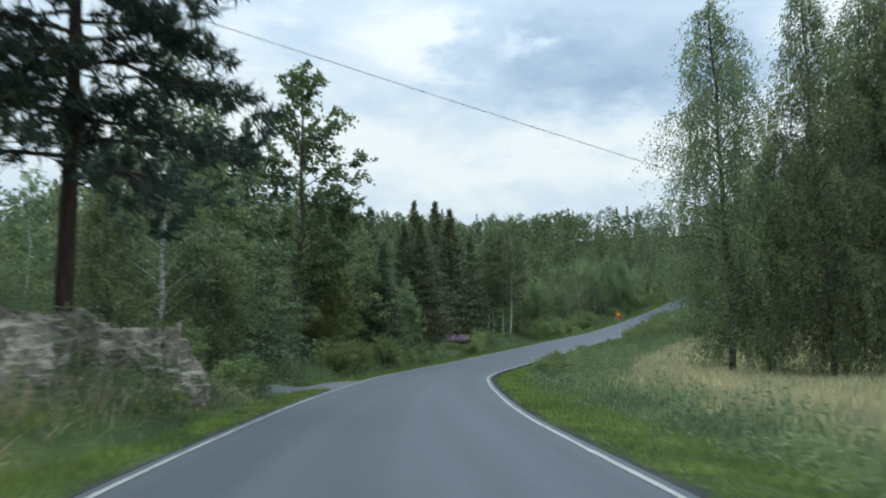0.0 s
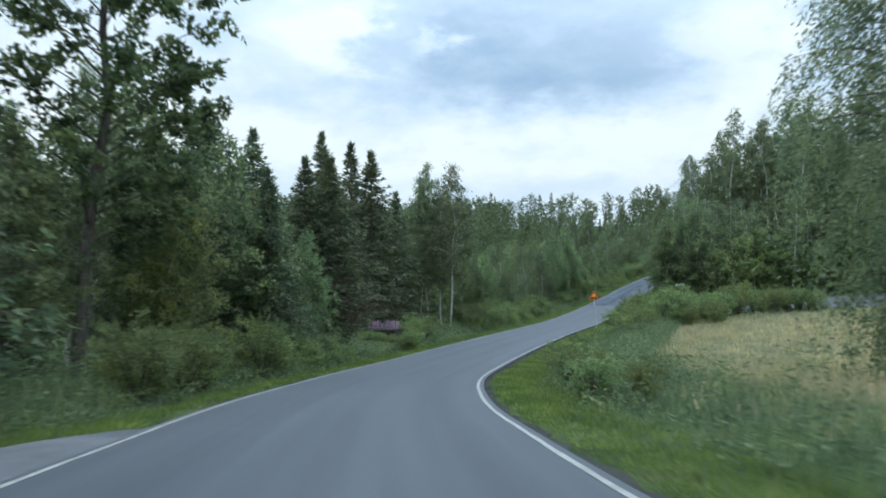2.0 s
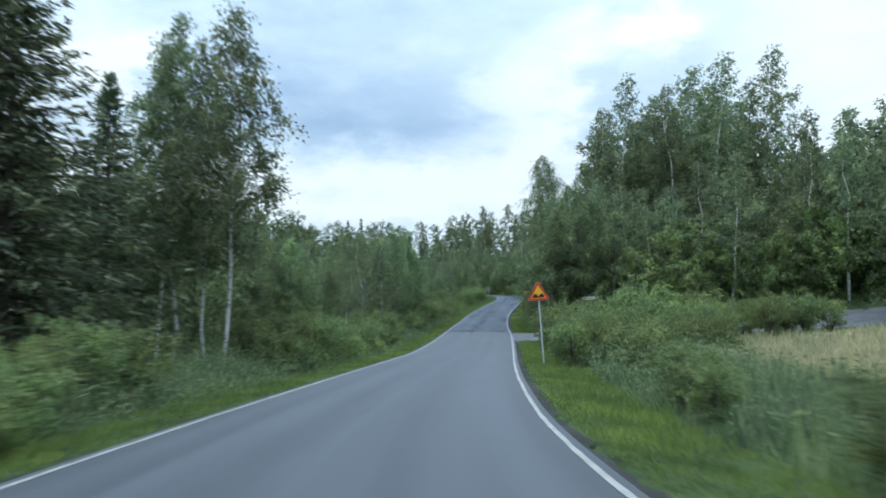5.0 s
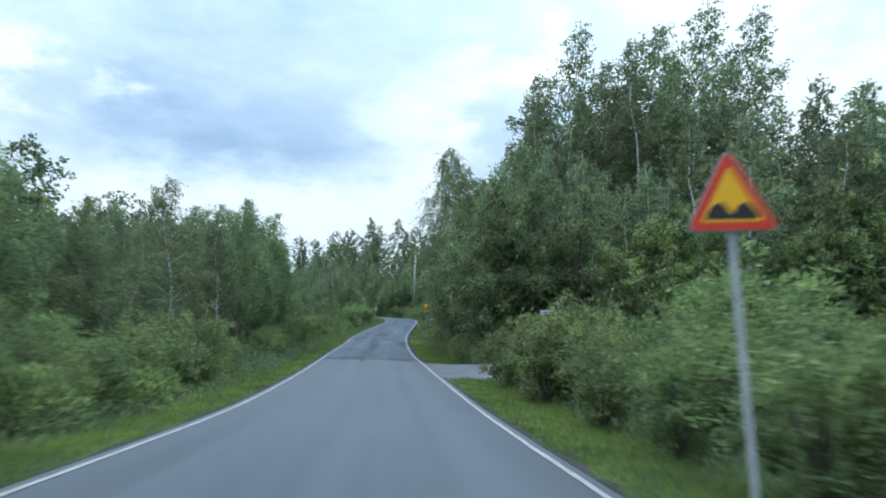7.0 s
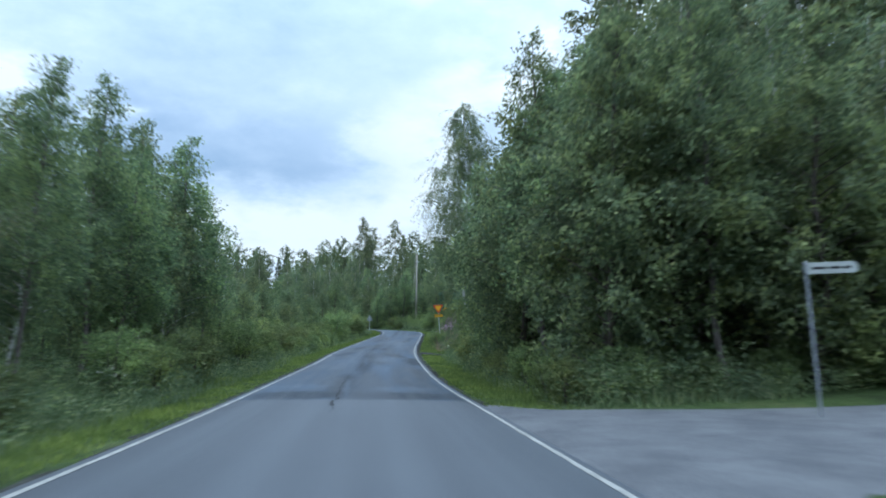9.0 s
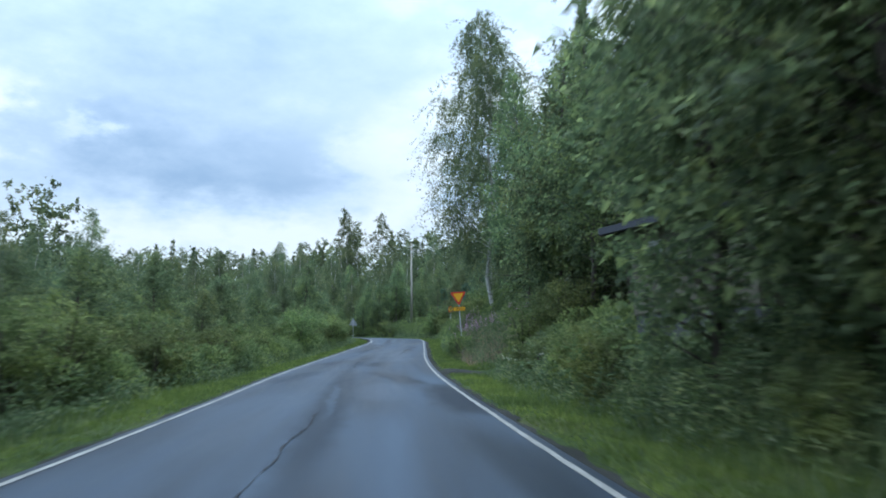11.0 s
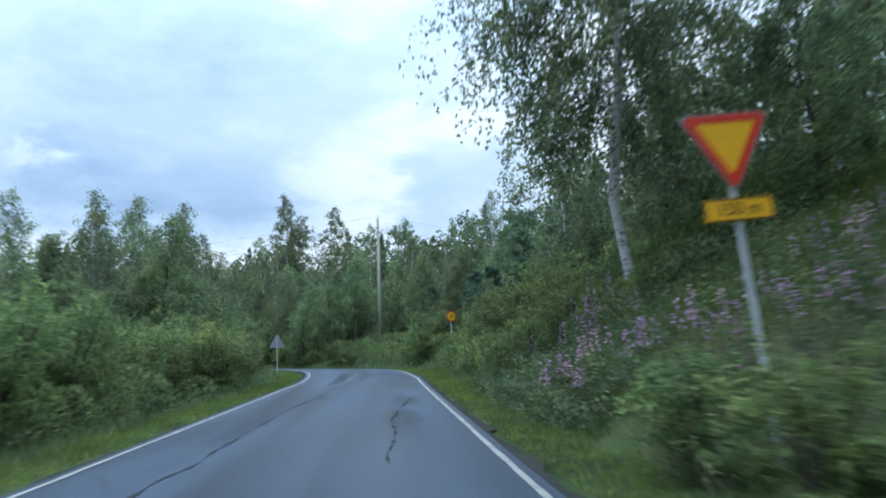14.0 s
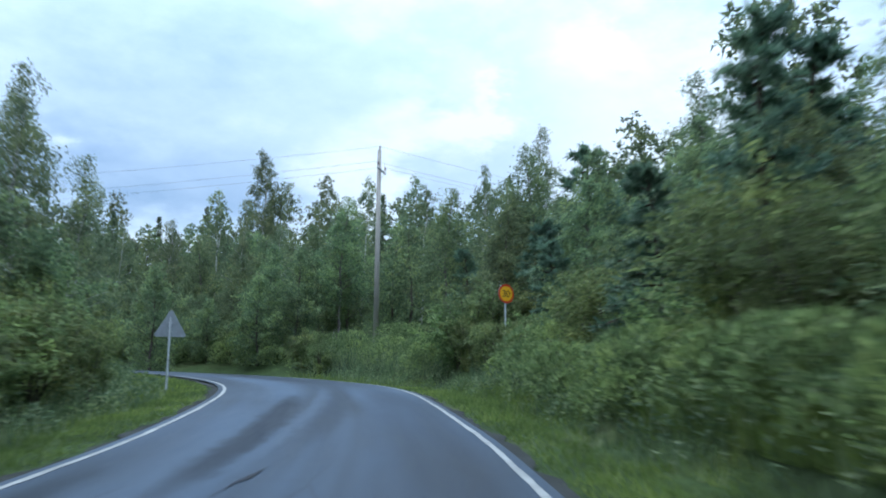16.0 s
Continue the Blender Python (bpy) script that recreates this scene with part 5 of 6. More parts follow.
def build_grass():
    r = rng_of(7)
    V, n = [], 0
    short, tall = [], []
    for side in (1, -1):
        x, y, d, s = strip_points(r, 125000, -4, 225, 0.27, 2.5, side)
        h = (0.07 + 0.07 * np.clip(d - 0.3, 0, 1.2) + 0.12 * np.clip(d - 1.5, 0, 1)) * patchy(x, y, 1.1)
        short.append(blades(r, x, y, h, 0.014, 0.5))
        x, y, d, s = strip_points(r, 62000, -4, 225, 1.3, 7.5, side)
        keep = d > (1.4 if side > 0 else np.interp(s, [35, 58, 100, 150], [1.4, 2.5, 2.3, 1.7])) + 0.35 * waves(x * 2.0, y * 2.0)
        x, y, d, s = x[keep], y[keep], d[keep], s[keep]
        meadow = meadow_share(x, y)
        h = (0.25 + 0.40 * np.clip((d - 1.9) / 1.8, 0, 1)) * patchy(x, y, 0.8) * (1 - 0.5 * meadow)
        if side < 0:
            h = h * np.interp(s, [30, 46], [0.6, 1.0])
        tall.append(blades(r, x, y, h, 0.02, 0.3))
    stuff("verge_grass", "short green grass on the verges", "grass", join(short), M_GRASS)
    stuff("tall_grass", "tall rank grass behind the verges", "grass", join(tall), M_WEED)
    # leafy weeds: stalks with leaves up to their tops
    herbs = []
    for side, count in ((1, 5200), (-1, 5200)):
        x, y, d, s = strip_points(r, count, -4, 225, 1.7, 7.0, side)
        keep = (d > (1.6 if side > 0 else np.interp(s, [35, 58, 100, 150], [1.7, 2.6, 2.5, 1.9]))) & (meadow_share(x, y) < 0.22) & ((side > 0) | (s > 42) | (r.uniform(0, 1, len(x)) < 0.35))
        x, y, d, s = x[keep], y[keep], d[keep], s[keep]
        h = np.clip(0.45 + 0.25 * (d - 1.5), 0.4, 1.15) * patchy(x, y, 0.7)
        if side < 0:
            h = h * np.interp(s, [30, 46], [0.6, 1.0])
        z = ground_z(x, y)
        per = 15
        u = r.uniform(0.1, 1, (len(x), per))
        a = r.uniform(0, 6.28, (len(x), per))
        rad = 0.22 * (1.1 - u) + 0.03
        C = np.stack([x[:, None] + rad * np.cos(a), y[:, None] + rad * np.sin(a), z[:, None] + h[:, None] * u], -1).reshape(-1, 3)
        D = np.stack([np.cos(a), np.sin(a), 0.3 + 0 * a], -1).reshape(-1, 3) + r.normal(0, 0.3, (C.shape[0], 3))
        herbs.append(leaves(C, D, 0.13, 0.05, r))
    for s0, s1, l0, l1, count, tall in ((126.9, 131.0, -36, -5.6, 1500, 0.75), (168, 180, -8.5, -4.4, 260, 0.65), (62, 70, 4.5, 6.6, 420, 0.75), (181, 193, -5.6, -3.9, 620, 0.55), (143, 160, -8.0, -4.6, 700, 0.8), (158, 166, -10.5, -6.4, 600, 0.9)):
        s, l = r.uniform(s0, s1, count), r.uniform(l0, l1, count)
        x, y, _ = road_at(s, l)
        z, h = ground_z(x, y), tall * patchy(x, y, 0.9)
        u, a = r.uniform(0.1, 1, (count, 15)), r.uniform(0, 6.28, (count, 15))
        rad = 0.24 * (1.1 - u) + 0.03
        C = np.stack([x[:, None] + rad * np.cos(a), y[:, None] + rad * np.sin(a), z[:, None] + h[:, None] * u], -1).reshape(-1, 3)
        D = np.stack([np.cos(a), np.sin(a), 0.3 + 0 * a], -1).reshape(-1, 3) + r.normal(0, 0.3, (C.shape[0], 3))
        herbs.append(leaves(C, D, 0.13, 0.05, r))
    stuff("roadside_weeds", "leafy green weeds crowding the verge", "weeds", join(herbs), M_WEED)
    # hay meadow
    n = 240000
    s, d = r.uniform(2, 112, n), 4.0 + 36 * r.uniform(0, 1, n) ** 1.6
    x, y, _ = road_at(s, -d - 2.6)
    m = meadow_share(x, y)
    ok = r.uniform(0, 1, n) < m + 0.05
    x, y, d = x[ok], y[ok], d[ok]
    bx, by, bd, bs = strip_points(r, 9500, 165, 178, 1.7, 7.5, -1)
    some = waves(bx * 1.6 + 2, by * 1.6) > -0.05
    bx, by = bx[some], by[some]
    ex, ey, ed, es = strip_points(r, 7000, 5, 25, 1.9, 6.5, 1)
    stuff("dry_brush", "brown dead stalks and twigs on the rocky bank", "brush", blades(r, ex, ey, 0.55 * patchy(ex, ey, 1.3), 0.012, 0.7), M_DRY)
    gx, gy, gd, gs = strip_points(r, 26000, 178, 202, 2.2, 6.5, -1)
    ux, uy, ud, us = strip_points(r, 15000, 178.5, 187, 4.0, 11.0, -1)
    gx, gy = np.concatenate([gx, ux]), np.concatenate([gy, uy])
    stuff("bank_grass", "bright green grass on the steep bank", "grass", blades(r, gx, gy, 0.4 * patchy(gx, gy, 0.9), 0.02, 0.45), M_GRASS)
    cx, cy, cd, cs = strip_points(r, 2600, 174, 183, 2.6, 6.0, -1)
    some = waves(cx * 0.9 + 5, cy * 0.9) > -0.1
    bx, by = np.concatenate([bx, cx[some]]), np.concatenate([by, cy[some]])
    stuff("dry_stalks", "dry brown grass stalks among the flowers on the bank", "grass", blades(r, bx, by, 0.85 * patchy(bx, by, 1.2), 0.015, 0.55), M_DRY)
    green = waves(x * 0.35 + 3, y * 0.3) + r.normal(0, 0.3, len(x)) > np.interp(y, [45, 70], [0.75, 0.3])
    for name, label, pick, mat in (("meadow_grass", "dry straw-coloured grass of an unmown hay meadow", ~green, M_STRAW), ("meadow_grass", "pale green grass in swathes across the hay meadow", green, M_PALE)):
        stuff(name, label, "grass", blades(r, x[pick], y[pick], (0.40 + 0.006 * d[pick]) * patchy(x[pick], y[pick], 0.9), 0.014 + 0.0008 * d[pick], 0.5), mat)


build_grass()


def fireweed(x, y, n, spread_m, h, seed, label):
    """A stand of flowering fireweed: leafy stalks with pink spires."""
    r = rng_of(seed)
    px, py = x + r.normal(0, spread_m, n), y + r.normal(0, spread_m, n)
    z = ground_z(px, py)
    hh = h * r.uniform(0.75, 1.15, n)
    root = thing("fireweed_clump", label, "fireweed", "fireweed by the road", at=pose(x, y, float(ground_z(x, y)[0])))
    o = np.array((x, y, float(ground_z(x, y)[0])))
    stalks = [tube(np.array([(px[i], py[i], z[i] - 0.05), (px[i] + r.normal(0, 0.06), py[i] + r.normal(0, 0.06), z[i] + hh[i])]) - o, [0.008, 0.004], 3) for i in range(n)]
    per = 26
    u = r.uniform(0.1, 0.72, (n, per))
    a = r.uniform(0, 6.28, (n, per))
    C = np.stack([px[:, None] + 0 * u, py[:, None] + 0 * u, z[:, None] + hh[:, None] * u], -1).reshape(-1, 3) - o
    D = np.stack([np.cos(a), np.sin(a), 0.25 + 0 * a], -1).reshape(-1, 3)
    lv = leaves(C, D, 0.15, 0.03, r)
    per = 24
    u = r.uniform(0, 1, (n, per))
    a = r.uniform(0, 6.28, (n, per))
    rad = 0.055 * (1.05 - u)
    C = np.stack([px[:, None] + rad * np.cos(a), py[:, None] + rad * np.sin(a), z[:, None] + hh[:, None] * (0.70 + 0.34 * u)], -1).reshape(-1, 3) - o
    fl = leaves(C, np.stack([np.cos(a), np.sin(a), 0.2 + 0 * a], -1).reshape(-1, 3), 0.045, 0.04, r)
    for nm, vf, mat in (("stalk_bunch", join(stalks), M_WEED), ("foliage", lv, M_WEED), ("flower_mass", fl, M_PINK)):
        ob = tagged(new(nm, mesh_of(nm, vf[0], vf[1], mat)), kind="stuff")
        ob.parent = root


for k, (s, l, n, w, h) in enumerate(((183.4, -4.5, 26, 0.34, 1.0), (182.6, -4.9, 20, 0.36, 1.1), (184.6, -5.3, 34, 0.36, 1.5), 
                                      (180.4, -5.7, 22, 0.5, 1.25), (178.3, -5.5, 16, 0.5, 1.2), (180.4, -8.6, 14, 0.6, 1.4), (178.6, -9.0, 14, 0.6, 1.4),
                                      (176.5, -6.2, 14, 0.6, 1.25), (178.0, -7.6, 16, 0.7, 1.35), (179.6, -6.7, 16, 0.6, 1.3), (175.4, -7.4, 14, 0.7, 1.25), (173.5, -7.5, 10, 0.6, 1.2))):
    x, y, _ = road_at(s, l)
    fireweed(float(x), float(y), n // 2, w * 1.1, h, 300 + k, "tall fireweed with pink flower spires on the bank")
for k, (x, y) in enumerate(((0.5, 71.35), (0.9, 71.45), (1.3, 71.5), (1.7, 71.6), (2.0, 71.7))):
    fireweed(x, y, 34, 0.20, 1.42, 330 + k, "pink fireweed flowering behind a low dark platform")


def cow_parsley(x, y, seed):
    r = rng_of(seed)
    z0 = float(ground_z(x, y)[0])
    root = thing("flowering_herb", "white-flowered umbel herb on the verge", "wild flower", "white herbs", at=pose(x, y, z0))
    st, C = [], []
    for i in range(7):
        tip = np.array((r.normal(0, 0.3), r.normal(0, 0.3), r.uniform(0.45, 0.75)))
        st.append(tube(np.array([(0.05 * r.normal(), 0.05 * r.normal(), -0.05), tip]), [0.01, 0.005], 4))
        C.append(tip + r.normal(0, 0.05, (14, 3)) * np.array((1, 1, 0.25)))
    C = np.concatenate(C)
    for nm, vf, mat in (("stalk_bunch", join(st), M_WEED), ("flower_mass", leaves(C, r.normal(0, 1, C.shape), 0.035, 0.035, r), M_CREAM)):
        ob = tagged(new(nm, mesh_of(nm, vf[0], vf[1], mat)), kind="stuff")
        ob.parent = root


for k, (s, l) in enumerate(((156.0, -5.2), (157.2, -5.5), (156.6, -5.9), (157.8, -5.2), (130.0, 6.2), (131, -6.0))):
    x, y, _ = road_at(s, l)
    cow_parsley(float(x), float(y), 400 + k)


# ---------------------------------------------------------------- rock bank
def rock(x, y, sx, sy, sz, turn, seed, label):
    bm = bmesh.new()
    bmesh.ops.create_icosphere(bm, subdivisions=5, radius=1.0)
    for v in bm.verts:
        p = v.co.copy()
        n = noise.fractal(p * 1.1 + Vector((seed, 0, 0)), 0.9, 2.1, 5) * 0.34
        c = noise.cell(p * 2.3 + Vector((0, seed, 0))) * 0.12
        v.co = p * (1 + n + c)
        ledge = math.floor(v.co.z * 4.5 + 1.2 * noise.noise(p * 1.7)) / 4.5
        v.co.z = 0.45 * v.co.z + 0.55 * ledge
        v.co.z = max(v.co.z, -0.5)
        v.co = Vector((v.co.x * sx, v.co.y * sy, v.co.z * sz))
    me = bpy.data.meshes.new("rock_outcrop")
    bm.to_mesh(me)
    bm.free()
    me.materials.append(M_ROCK)
    ob = tagged(new("rock_outcrop", me), label, "rock", "rocks in the bank")
    ob.matrix_basis = pose(x, y, float(ground_z(x, y)[0]) - 0.15, 0, 0, turn)


rock(-7.7, 20.8, 1.25, 2.0, 1.5, 10, 3, "weathered grey-brown rock outcrop in the bank")
rock(-8.9, 17.6, 1.2, 2.0, 0.9, -8, 5, "mossy broken rock outcrop under the trees")
rock(-7.9, 14.0, 1.0, 2.2, 1.0, 12, 8, "low mossy rock in the bank")
rock(-7.3, 16.2, 0.3, 0.4, 0.9, 0, 11, "pale upright boulder in the bank")


# ---------------------------------------------------------------- signs
def ring_outline(outer, inner, y0, y1):
    """A flat frame between two outlines of as many corners."""
    bm = bmesh.new()
    n = len(outer)
    rings = [[bm.verts.new((x, y, z)) for x, z in o] for o, y in ((outer, y0), (inner, y0), (inner, y1), (outer, y1))]
    for a in range(4):
        p, q = rings[a], rings[(a + 1) % 4]
        for i in range(n):
            bm.faces.new((p[i], p[(i + 1) % n], q[(i + 1) % n], q[i]))
    bmesh.ops.recalc_face_normals(bm, faces=bm.faces[:])
    return bm


def triangle(side, corner, flip=False, shrink=0.0):
    """A triangle with rounded corners about its centroid."""
    R = side / math.sqrt(3) - shrink * 2
    out = []
    for k in range(3):
        a = radians(90 + 120 * k + (180 if flip else 0))
        c = (R - 2 * corner) * math.cos(a), (R - 2 * corner) * math.sin(a)
        for q in range(-2, 3):
            b = a + radians(30 * q)
            out.append((c[0] + corner * math.cos(b), c[1] + corner * math.sin(b)))
    return out


def circle(r, n=32):
    return [(r * math.cos(2 * math.pi * k / n), r * math.sin(2 * math.pi * k / n)) for k in range(n)]


def lettering(text, size, at, parent, mat, name="lettering"):
    cu = bpy.data.curves.new(name, "FONT")
    cu.body, cu.size, cu.align_x, cu.align_y, cu.extrude = text, size, "CENTER", "CENTER", 0.001
    ob = new(name, cu)
    me = bpy.data.meshes.new_from_object(ob.evaluated_get(bpy.context.evaluated_depsgraph_get()))
    bpy.data.objects.remove(ob)
    me.materials.clear()
    me.materials.append(mat)
    ob = new(name, me)
    ob.parent = parent
    ob.matrix_basis = pose(*at, 90, 0, 0)
    return ob


def sign_post(parent, height, r=0.03):
    post = part("post", rod((0, 0.05, -0.4), (0, 0.05, height), r, sides=14), M_STEEL, parent, "grey galvanised steel post")
    part("cap", rod((0, 0.05, height), (0, 0.05, height + 0.02), r + 0.004, r * 0.6, 14), M_STEEL, post)
    return post


def face_way(x, y):
    """The turn that makes a sign's face (its -y side) look back down the road."""
    s = float(road_frame(x, y)[0][0])
    dx, dy = np.interp(s, SS, DIR[:, 0]), np.interp(s, SS, DIR[:, 1])
    return math.degrees(math.atan2(dy, dx)) - 90


def clamps(parent, zs):
    for z in zs:
        part("clamp", box(0.11, 0.05, 0.03, (0, 0.03, z), 0.004), M_STEEL, parent)


def warning_sign(x, y, z, top, turn, leanx, leany, label, symbol=True, size=0.9):
    root = thing("warning_sign", label, "road sign", at=pose(x, y, z, leanx, leany, turn))
    sign_post(root, top + 0.25)
    plate = part("plate", slab(triangle(size, 0.05), -0.008, 0.004), M_SIGNBACK, root, "grey back of the sign plate")
    face = part("face", slab(triangle(size, 0.05, shrink=0.015), -0.012, -0.0085), M_YELLOW, plate, "yellow reflective face")
    rim = part("border", ring_outline(triangle(size, 0.05, shrink=0.012), triangle(size, 0.025, shrink=0.085), -0.0155, -0.0125), M_RED, plate, "red border")
    if symbol:
        pts = [(-0.24, -0.15), (0.24, -0.15)] + [(0.24 - 0.48 * u / 24, -0.115 + 0.115 * abs(math.sin(2 * math.pi * u / 24)) ** 0.9) for u in range(25)]
        part("symbol", slab(pts, -0.0155, -0.0125), M_BLACK, plate, "black two-hump symbol")
    for o in (plate,):
        o.location.z = top
    clamps(root, (top - 0.12, top + 0.12))
    return root


def ground_at(x, y):
    return float(ground_z(x, y)[0])


warning_sign(19.25, 85.6, ground_at(19.25, 85.6), 2.75, face_way(19.2, 85.6), -2, -3.5, "triangular yellow warning sign with red border on a leaning post")
warning_sign(67.9, 197.6, ground_at(67.9, 197.6), 1.75, face_way(67.9, 197.6) + 172, 0, 0, "grey back of a triangular warning sign on a post")


def yield_sign(x, y, z, top, turn):
    root = thing("yield_sign", "yellow yield triangle with red border above a distance plate", "road sign", at=pose(x, y, z, 0, -4, turn))
    sign_post(root, top + 0.2)
    plate = part("plate", slab(triangle(0.9, 0.05, True), -0.008, 0.004), M_SIGNBACK, root, "grey back of the sign plate")
    part("face", slab(triangle(0.9, 0.05, True, 0.015), -0.012, -0.0085), M_YELLOW, plate, "yellow reflective face")
    part("border", ring_outline(triangle(0.9, 0.05, True, 0.012), triangle(0.9, 0.025, True, 0.09), -0.0155, -0.0125), M_RED, plate, "red border")
    plate.location.z = top
    small = part("distance_plate", slab([(-0.33, -0.11), (0.33, -0.11), (0.33, 0.11), (-0.33, 0.11)], -0.008, 0.004, 0.002), M_YELLOW, root, "yellow supplementary plate")
    small.location.z = top - 0.66
    part("border", ring_outline([(-0.325, -0.105), (0.325, -0.105), (0.325, 0.105), (-0.325, 0.105)], [(-0.312, -0.092), (0.312, -0.092), (0.312, 0.092), (-0.312, 0.092)], -0.0115, -0.0085), M_BLACK, small)
    lettering("150 m", 0.17, (0, -0.0105, 0), small, M_BLACK)
    clamps(root, (top - 0.12, top + 0.12, top - 0.66))


yield_sign(57.62, 161.3, ground_at(57.62, 161.3), -0.5 - ground_at(57.62, 161.3), face_way(57.4, 161.4))


def speed_sign(x, y, z, top, turn):
    root = thing("speed_limit_sign", "round yellow speed limit sign with red border among bushes", "road sign", at=pose(x, y, z, 0, 0, turn))
    sign_post(root, top + 0.3)
    plate = part("plate", slab(circle(0.32), -0.008, 0.004), M_SIGNBACK, root, "grey back of the sign plate")
    part("face", slab(circle(0.315), -0.012, -0.0085), M_YELLOW, plate, "yellow reflective face")
    part("border", ring_outline(circle(0.318), circle(0.255), -0.0155, -0.0125), M_RED, plate, "red border")
    lettering("30", 0.33, (0, -0.0140, -0.01), plate, M_BLACK)
    plate.location.z = top
    clamps(root, (top - 0.12, top + 0.12))


speed_sign(78.4, 196.0, ground_at(78.4, 196.0), 1.9 - ground_at(78.4, 196.0), face_way(78.4, 196.0) + 10)


def name_board(x, y, z, top, turn):
    root = thing("road_name_board", "white blade board with dark lettering on a steel post", "road sign", at=pose(x, y, z, 0, -3, turn))
    sign_post(root, top + 0.12, 0.028).data.materials[0] = M_SIGNBACK
    board = part("board", slab([(0.03, -0.11), (0.95, -0.11), (1.02, -0.05), (1.02, 0.05), (0.95, 0.11), (0.03, 0.11)], 0.035, 0.055, 0.003), M_WHITE, root, "white reflective board")
    board.location.z = top
    for k, (a, b) in enumerate(((0.12, 0.40), (0.45, 0.68), (0.73, 0.88))):
        part("lettering_bar", box(b - a, 0.003, 0.05, ((a + b) / 2, 0.033, 0.0)), M_BLACK, board)


name_board(38.0, 113.3, ground_at(38.0, 113.3), -3.0 - ground_at(38.0, 113.3), -28)


# ---------------------------------------------------------------- shed, platform, pole and cables
def shed(x, y, z, turn):
    """A small board-clad shed with a lean-to roof; its -y wall looks at the road."""
    root = thing("shed", "small grey-green board shed with a dark sloping roof", "shed", at=pose(x, y, z, 0, 0, turn))
    W, Dp, H0, H1 = 4.2, 2.6, 2.25, 2.27
    part("foundation", box(W - 0.06, Dp - 0.06, 1.5, (W / 2, Dp / 2 + 0.02, -1.03)), M_SIDE, root, "grey concrete foundation")
    wall = part("wall", slab([(0, -0.3), (W, -0.3), (W, H1), (0, H0)], 0.03, Dp), M_BOARD, root, "board wall")
    n = 24
    for k in range(n):
        a, b = W * k / n, W * (k + 1) / n - 0.008
        h = H0 + (H1 - H0) * (a + b) / 2 / W
        part("board", box(b - a, 0.025, h + 0.25, ((a + b) / 2, 0.012 + 0.006 * (k % 2), h / 2 - 0.125)), M_BOARD, wall)
    for k in range(20):
        a, b = 0.03 + Dp * k / 20, Dp * (k + 1) / 20 + 0.02
        part("board", box(0.025, b - a, H0 + 0.25, (-0.012 - 0.006 * (k % 2), (a + b) / 2, H0 / 2 - 0.125)), M_BOARD, wall)
    k = (H1 - H0) / W
    roof = part("roof", slab([(-0.8, H0 - 0.8 * k + 0.02), (W + 0.4, H1 + 0.4 * k + 0.02), (W + 0.4, H1 + 0.4 * k + 0.07), (-0.8, H0 - 0.8 * k + 0.07)], -0.45, Dp + 0.4), M_ROOFING, root, "dark felt roof")
    part("fascia", slab([(-0.82, H0 - 0.8 * k - 0.12), (W + 0.42, H1 + 0.4 * k - 0.12), (W + 0.42, H1 + 0.4 * k + 0.08), (-0.82, H0 - 0.8 * k + 0.08)], -0.485, -0.453), M_ROOFING, roof)
    part("fascia", box(0.03, Dp + 0.85, 0.2, (-0.82, Dp / 2 - 0.02, H0 - 0.8 * k - 0.02)), M_ROOFING, roof)
    for q in range(4):
        part("rafter", slab([(-0.78, H0 - 0.8 * k - 0.1), (-0.02, H0 - 0.12), (-0.02, H0 + 0.0), (-0.78, H0 - 0.8 * k + 0.0)], 0.1 + q * 0.75, 0.16 + q * 0.75), M_DARKWOOD, roof)
    vent = part("vent", ring_outline([(0.55, 1.36), (1.20, 1.36), (1.20, 1.74), (0.55, 1.74)], [(0.59, 1.40), (1.16, 1.40), (1.16, 1.70), (0.59, 1.70)], -0.03, 0.0), M_WHITE, root, "white louvred vent")
    for q in range(6):
        part("slat", box(0.57, 0.012, 0.03, (0.875, -0.012, 1.425 + q * 0.05)), M_WHITE, vent)


shed(51.22, 142.29, -2.65, -91)


def platform(x, y, z, turn):
    """A low dark wooden platform beside the ditch."""
    root = thing("low_platform", "low dark weathered wooden platform overgrown with weeds", "platform", at=pose(x, y, z, 0, 0, turn))
    for k in range(8):
        part("plank", box(2.1, 0.16, 0.05, (0, -0.65 + k * 0.18, 0.62), 0.006), M_DARKWOOD, root)
    for sx in (-0.95, 0.95):
        part("beam", box(0.1, 1.4, 0.12, (sx, 0, 0.53), 0.006), M_DARKWOOD, root)
        for sy in (-0.6, 0.6):
            part("leg", box(0.12, 0.12, 1.5, (sx, sy, -0.27), 0.008), M_DARKWOOD, root)
    part("apron", box(2.06, 0.04, 1.3, (0, -0.66, -0.08), 0.004), M_DARKWOOD, root)
    for sx in (-1.03, 1.03):
        part("side_board", box(0.04, 1.4, 1.3, (sx, 0, -0.08), 0.004), M_DARKWOOD, root)


platform(1.2, 70.4, ground_at(1.2, 70.4) + 0.55, face_way(1.2, 70.4) - 4)


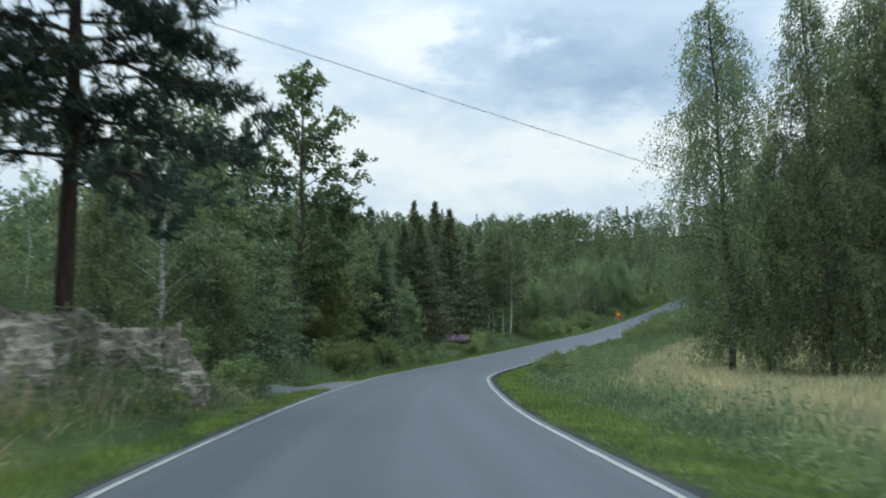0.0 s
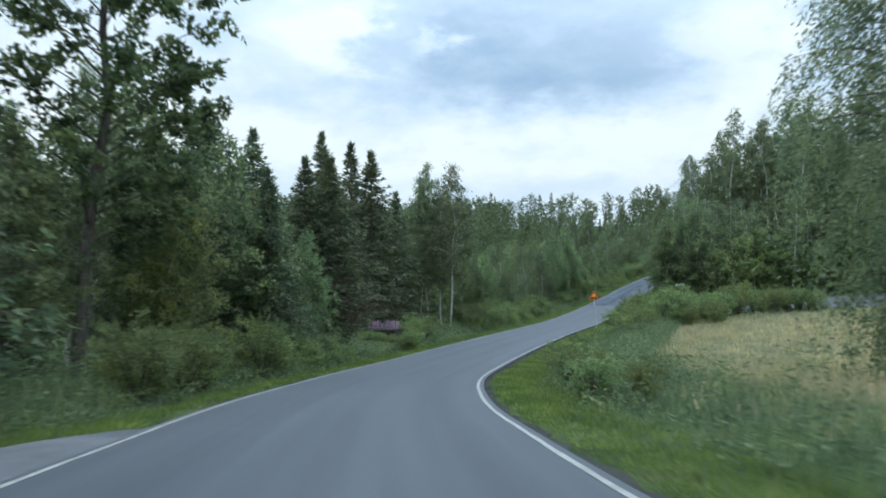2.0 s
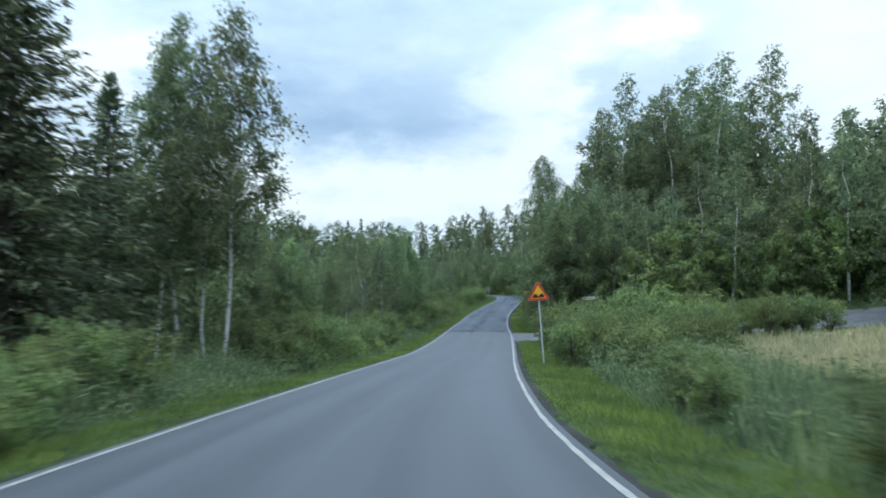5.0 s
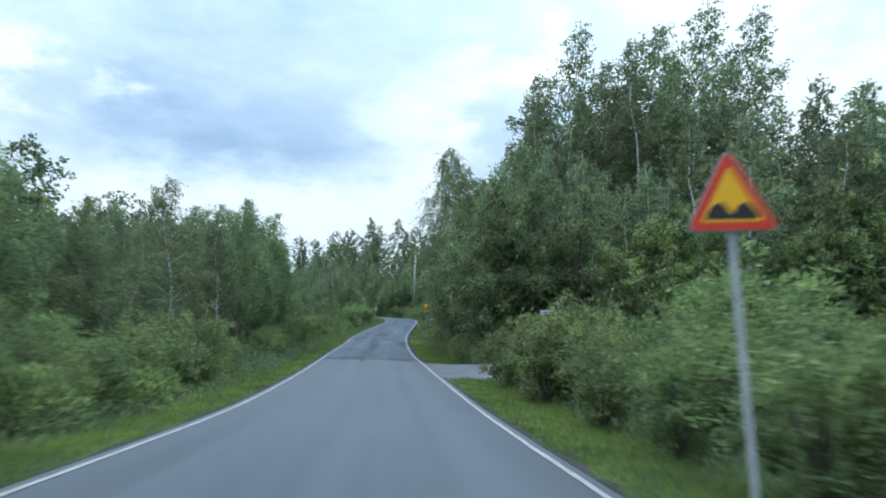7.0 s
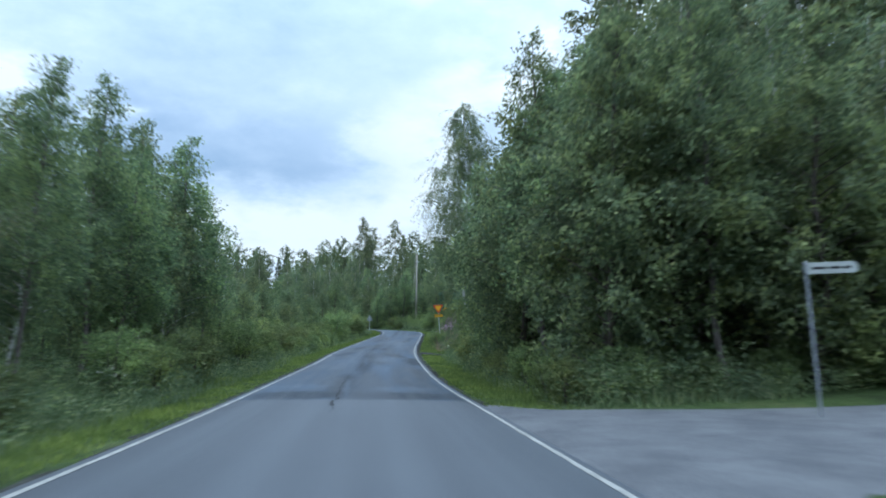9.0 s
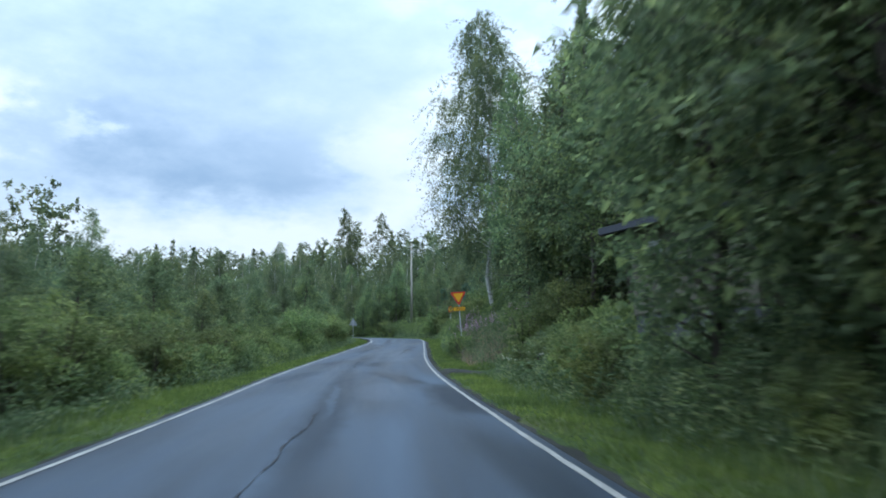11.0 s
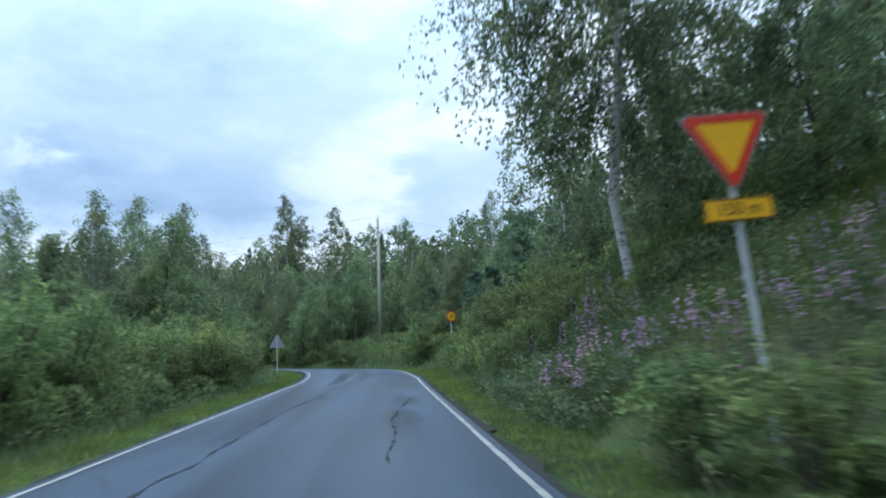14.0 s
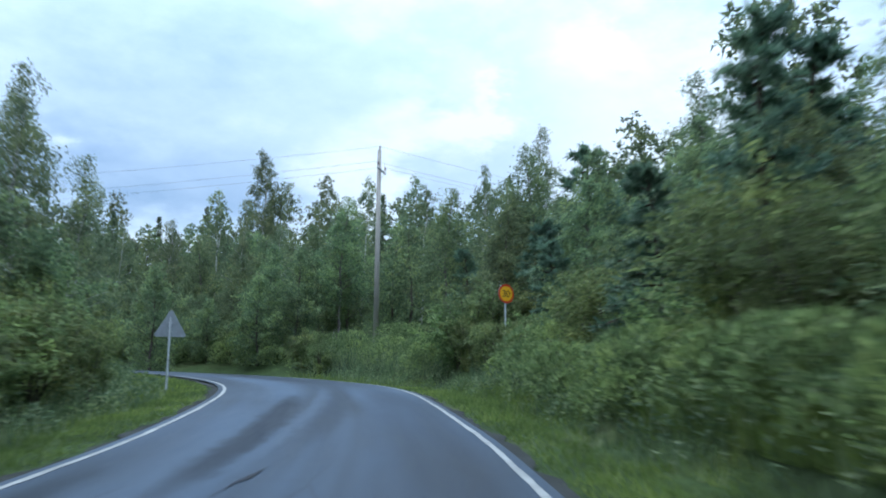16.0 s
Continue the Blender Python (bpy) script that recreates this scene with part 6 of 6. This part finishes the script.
def utility_pole(x, y, top):
    z = ground_at(x, y)
    h = top - z
    root = thing("utility_pole", "grey weathered wooden utility pole with a short crossarm", "utility pole", at=pose(x, y, z, 0, 0.4, face_way(x, y) + 30))
    part("pole", rod((0, 0, -0.5), (0, 0, h), 0.15, 0.10, 16), M_WOODPOLE, root, smooth=True)
    arm = part("crossarm", box(1.25, 0.08, 0.09, (0, -0.14, h - 1.15), 0.008), M_STEEL, root, "grey steel crossarm")
    for sx in (-0.56, 0.56):
        pin = part("insulator_pin", rod((sx, -0.14, h - 1.11), (sx, -0.14, h - 0.93), 0.015, 0.012, 8), M_STEEL, arm)
        bm = rod((sx, -0.14, h - 0.96), (sx, -0.14, h - 0.80), 0.055, 0.035, 12)
        part("insulator", bm, M_CERAMIC, arm)
        part("brace", rod((sx * 0.8, -0.13, h - 1.16), (0, -0.11, h - 1.6), 0.012, sides=6), M_STEEL, arm)
    part("top_insulator", rod((0.06, 0, h - 0.05), (0.06, 0, h + 0.24), 0.04, 0.03, 10), M_CERAMIC, root)


POLE = (81.6, 210.3)
utility_pole(*POLE, 11.3)


def cable(a, b, sag, r, label):
    a, b = np.array(a, float), np.array(b, float)
    u = np.linspace(0, 1, 40)
    P = a + (b - a) * u[:, None] - np.array((0, 0, 1.0)) * (4 * sag * u * (1 - u))[:, None]
    v, f = tube(P - a, np.full(40, r), 6)
    ob = tagged(new("overhead_cable", mesh_of("overhead_cable", v, f, M_CABLE, True)), label, "cable", "overhead cables")
    ob.location = a
    # its ends are held by an insulated clamp
    return ob


cable((-22.0, 15.0, 12.4), (15.5, 32.6, 3.6), 0.15, 0.010, "dark overhead cable crossing above the road")
for k, dx in enumerate((-0.56, 0.06, 0.56)):
    a = radians(face_way(*POLE) + 30)
    px, py = POLE[0] + dx * math.cos(a), POLE[1] + dx * math.sin(a)
    zt = 10.5 if k != 1 else 11.5
    cable((px, py, zt), (px - 46, py + 16, zt - 6.5), 0.9, 0.005, "thin overhead wire strung from the utility pole")
    cable((px, py, zt), (px + 40, py - 6, zt - 1.5), 0.8, 0.005, "thin overhead wire strung from the utility pole")
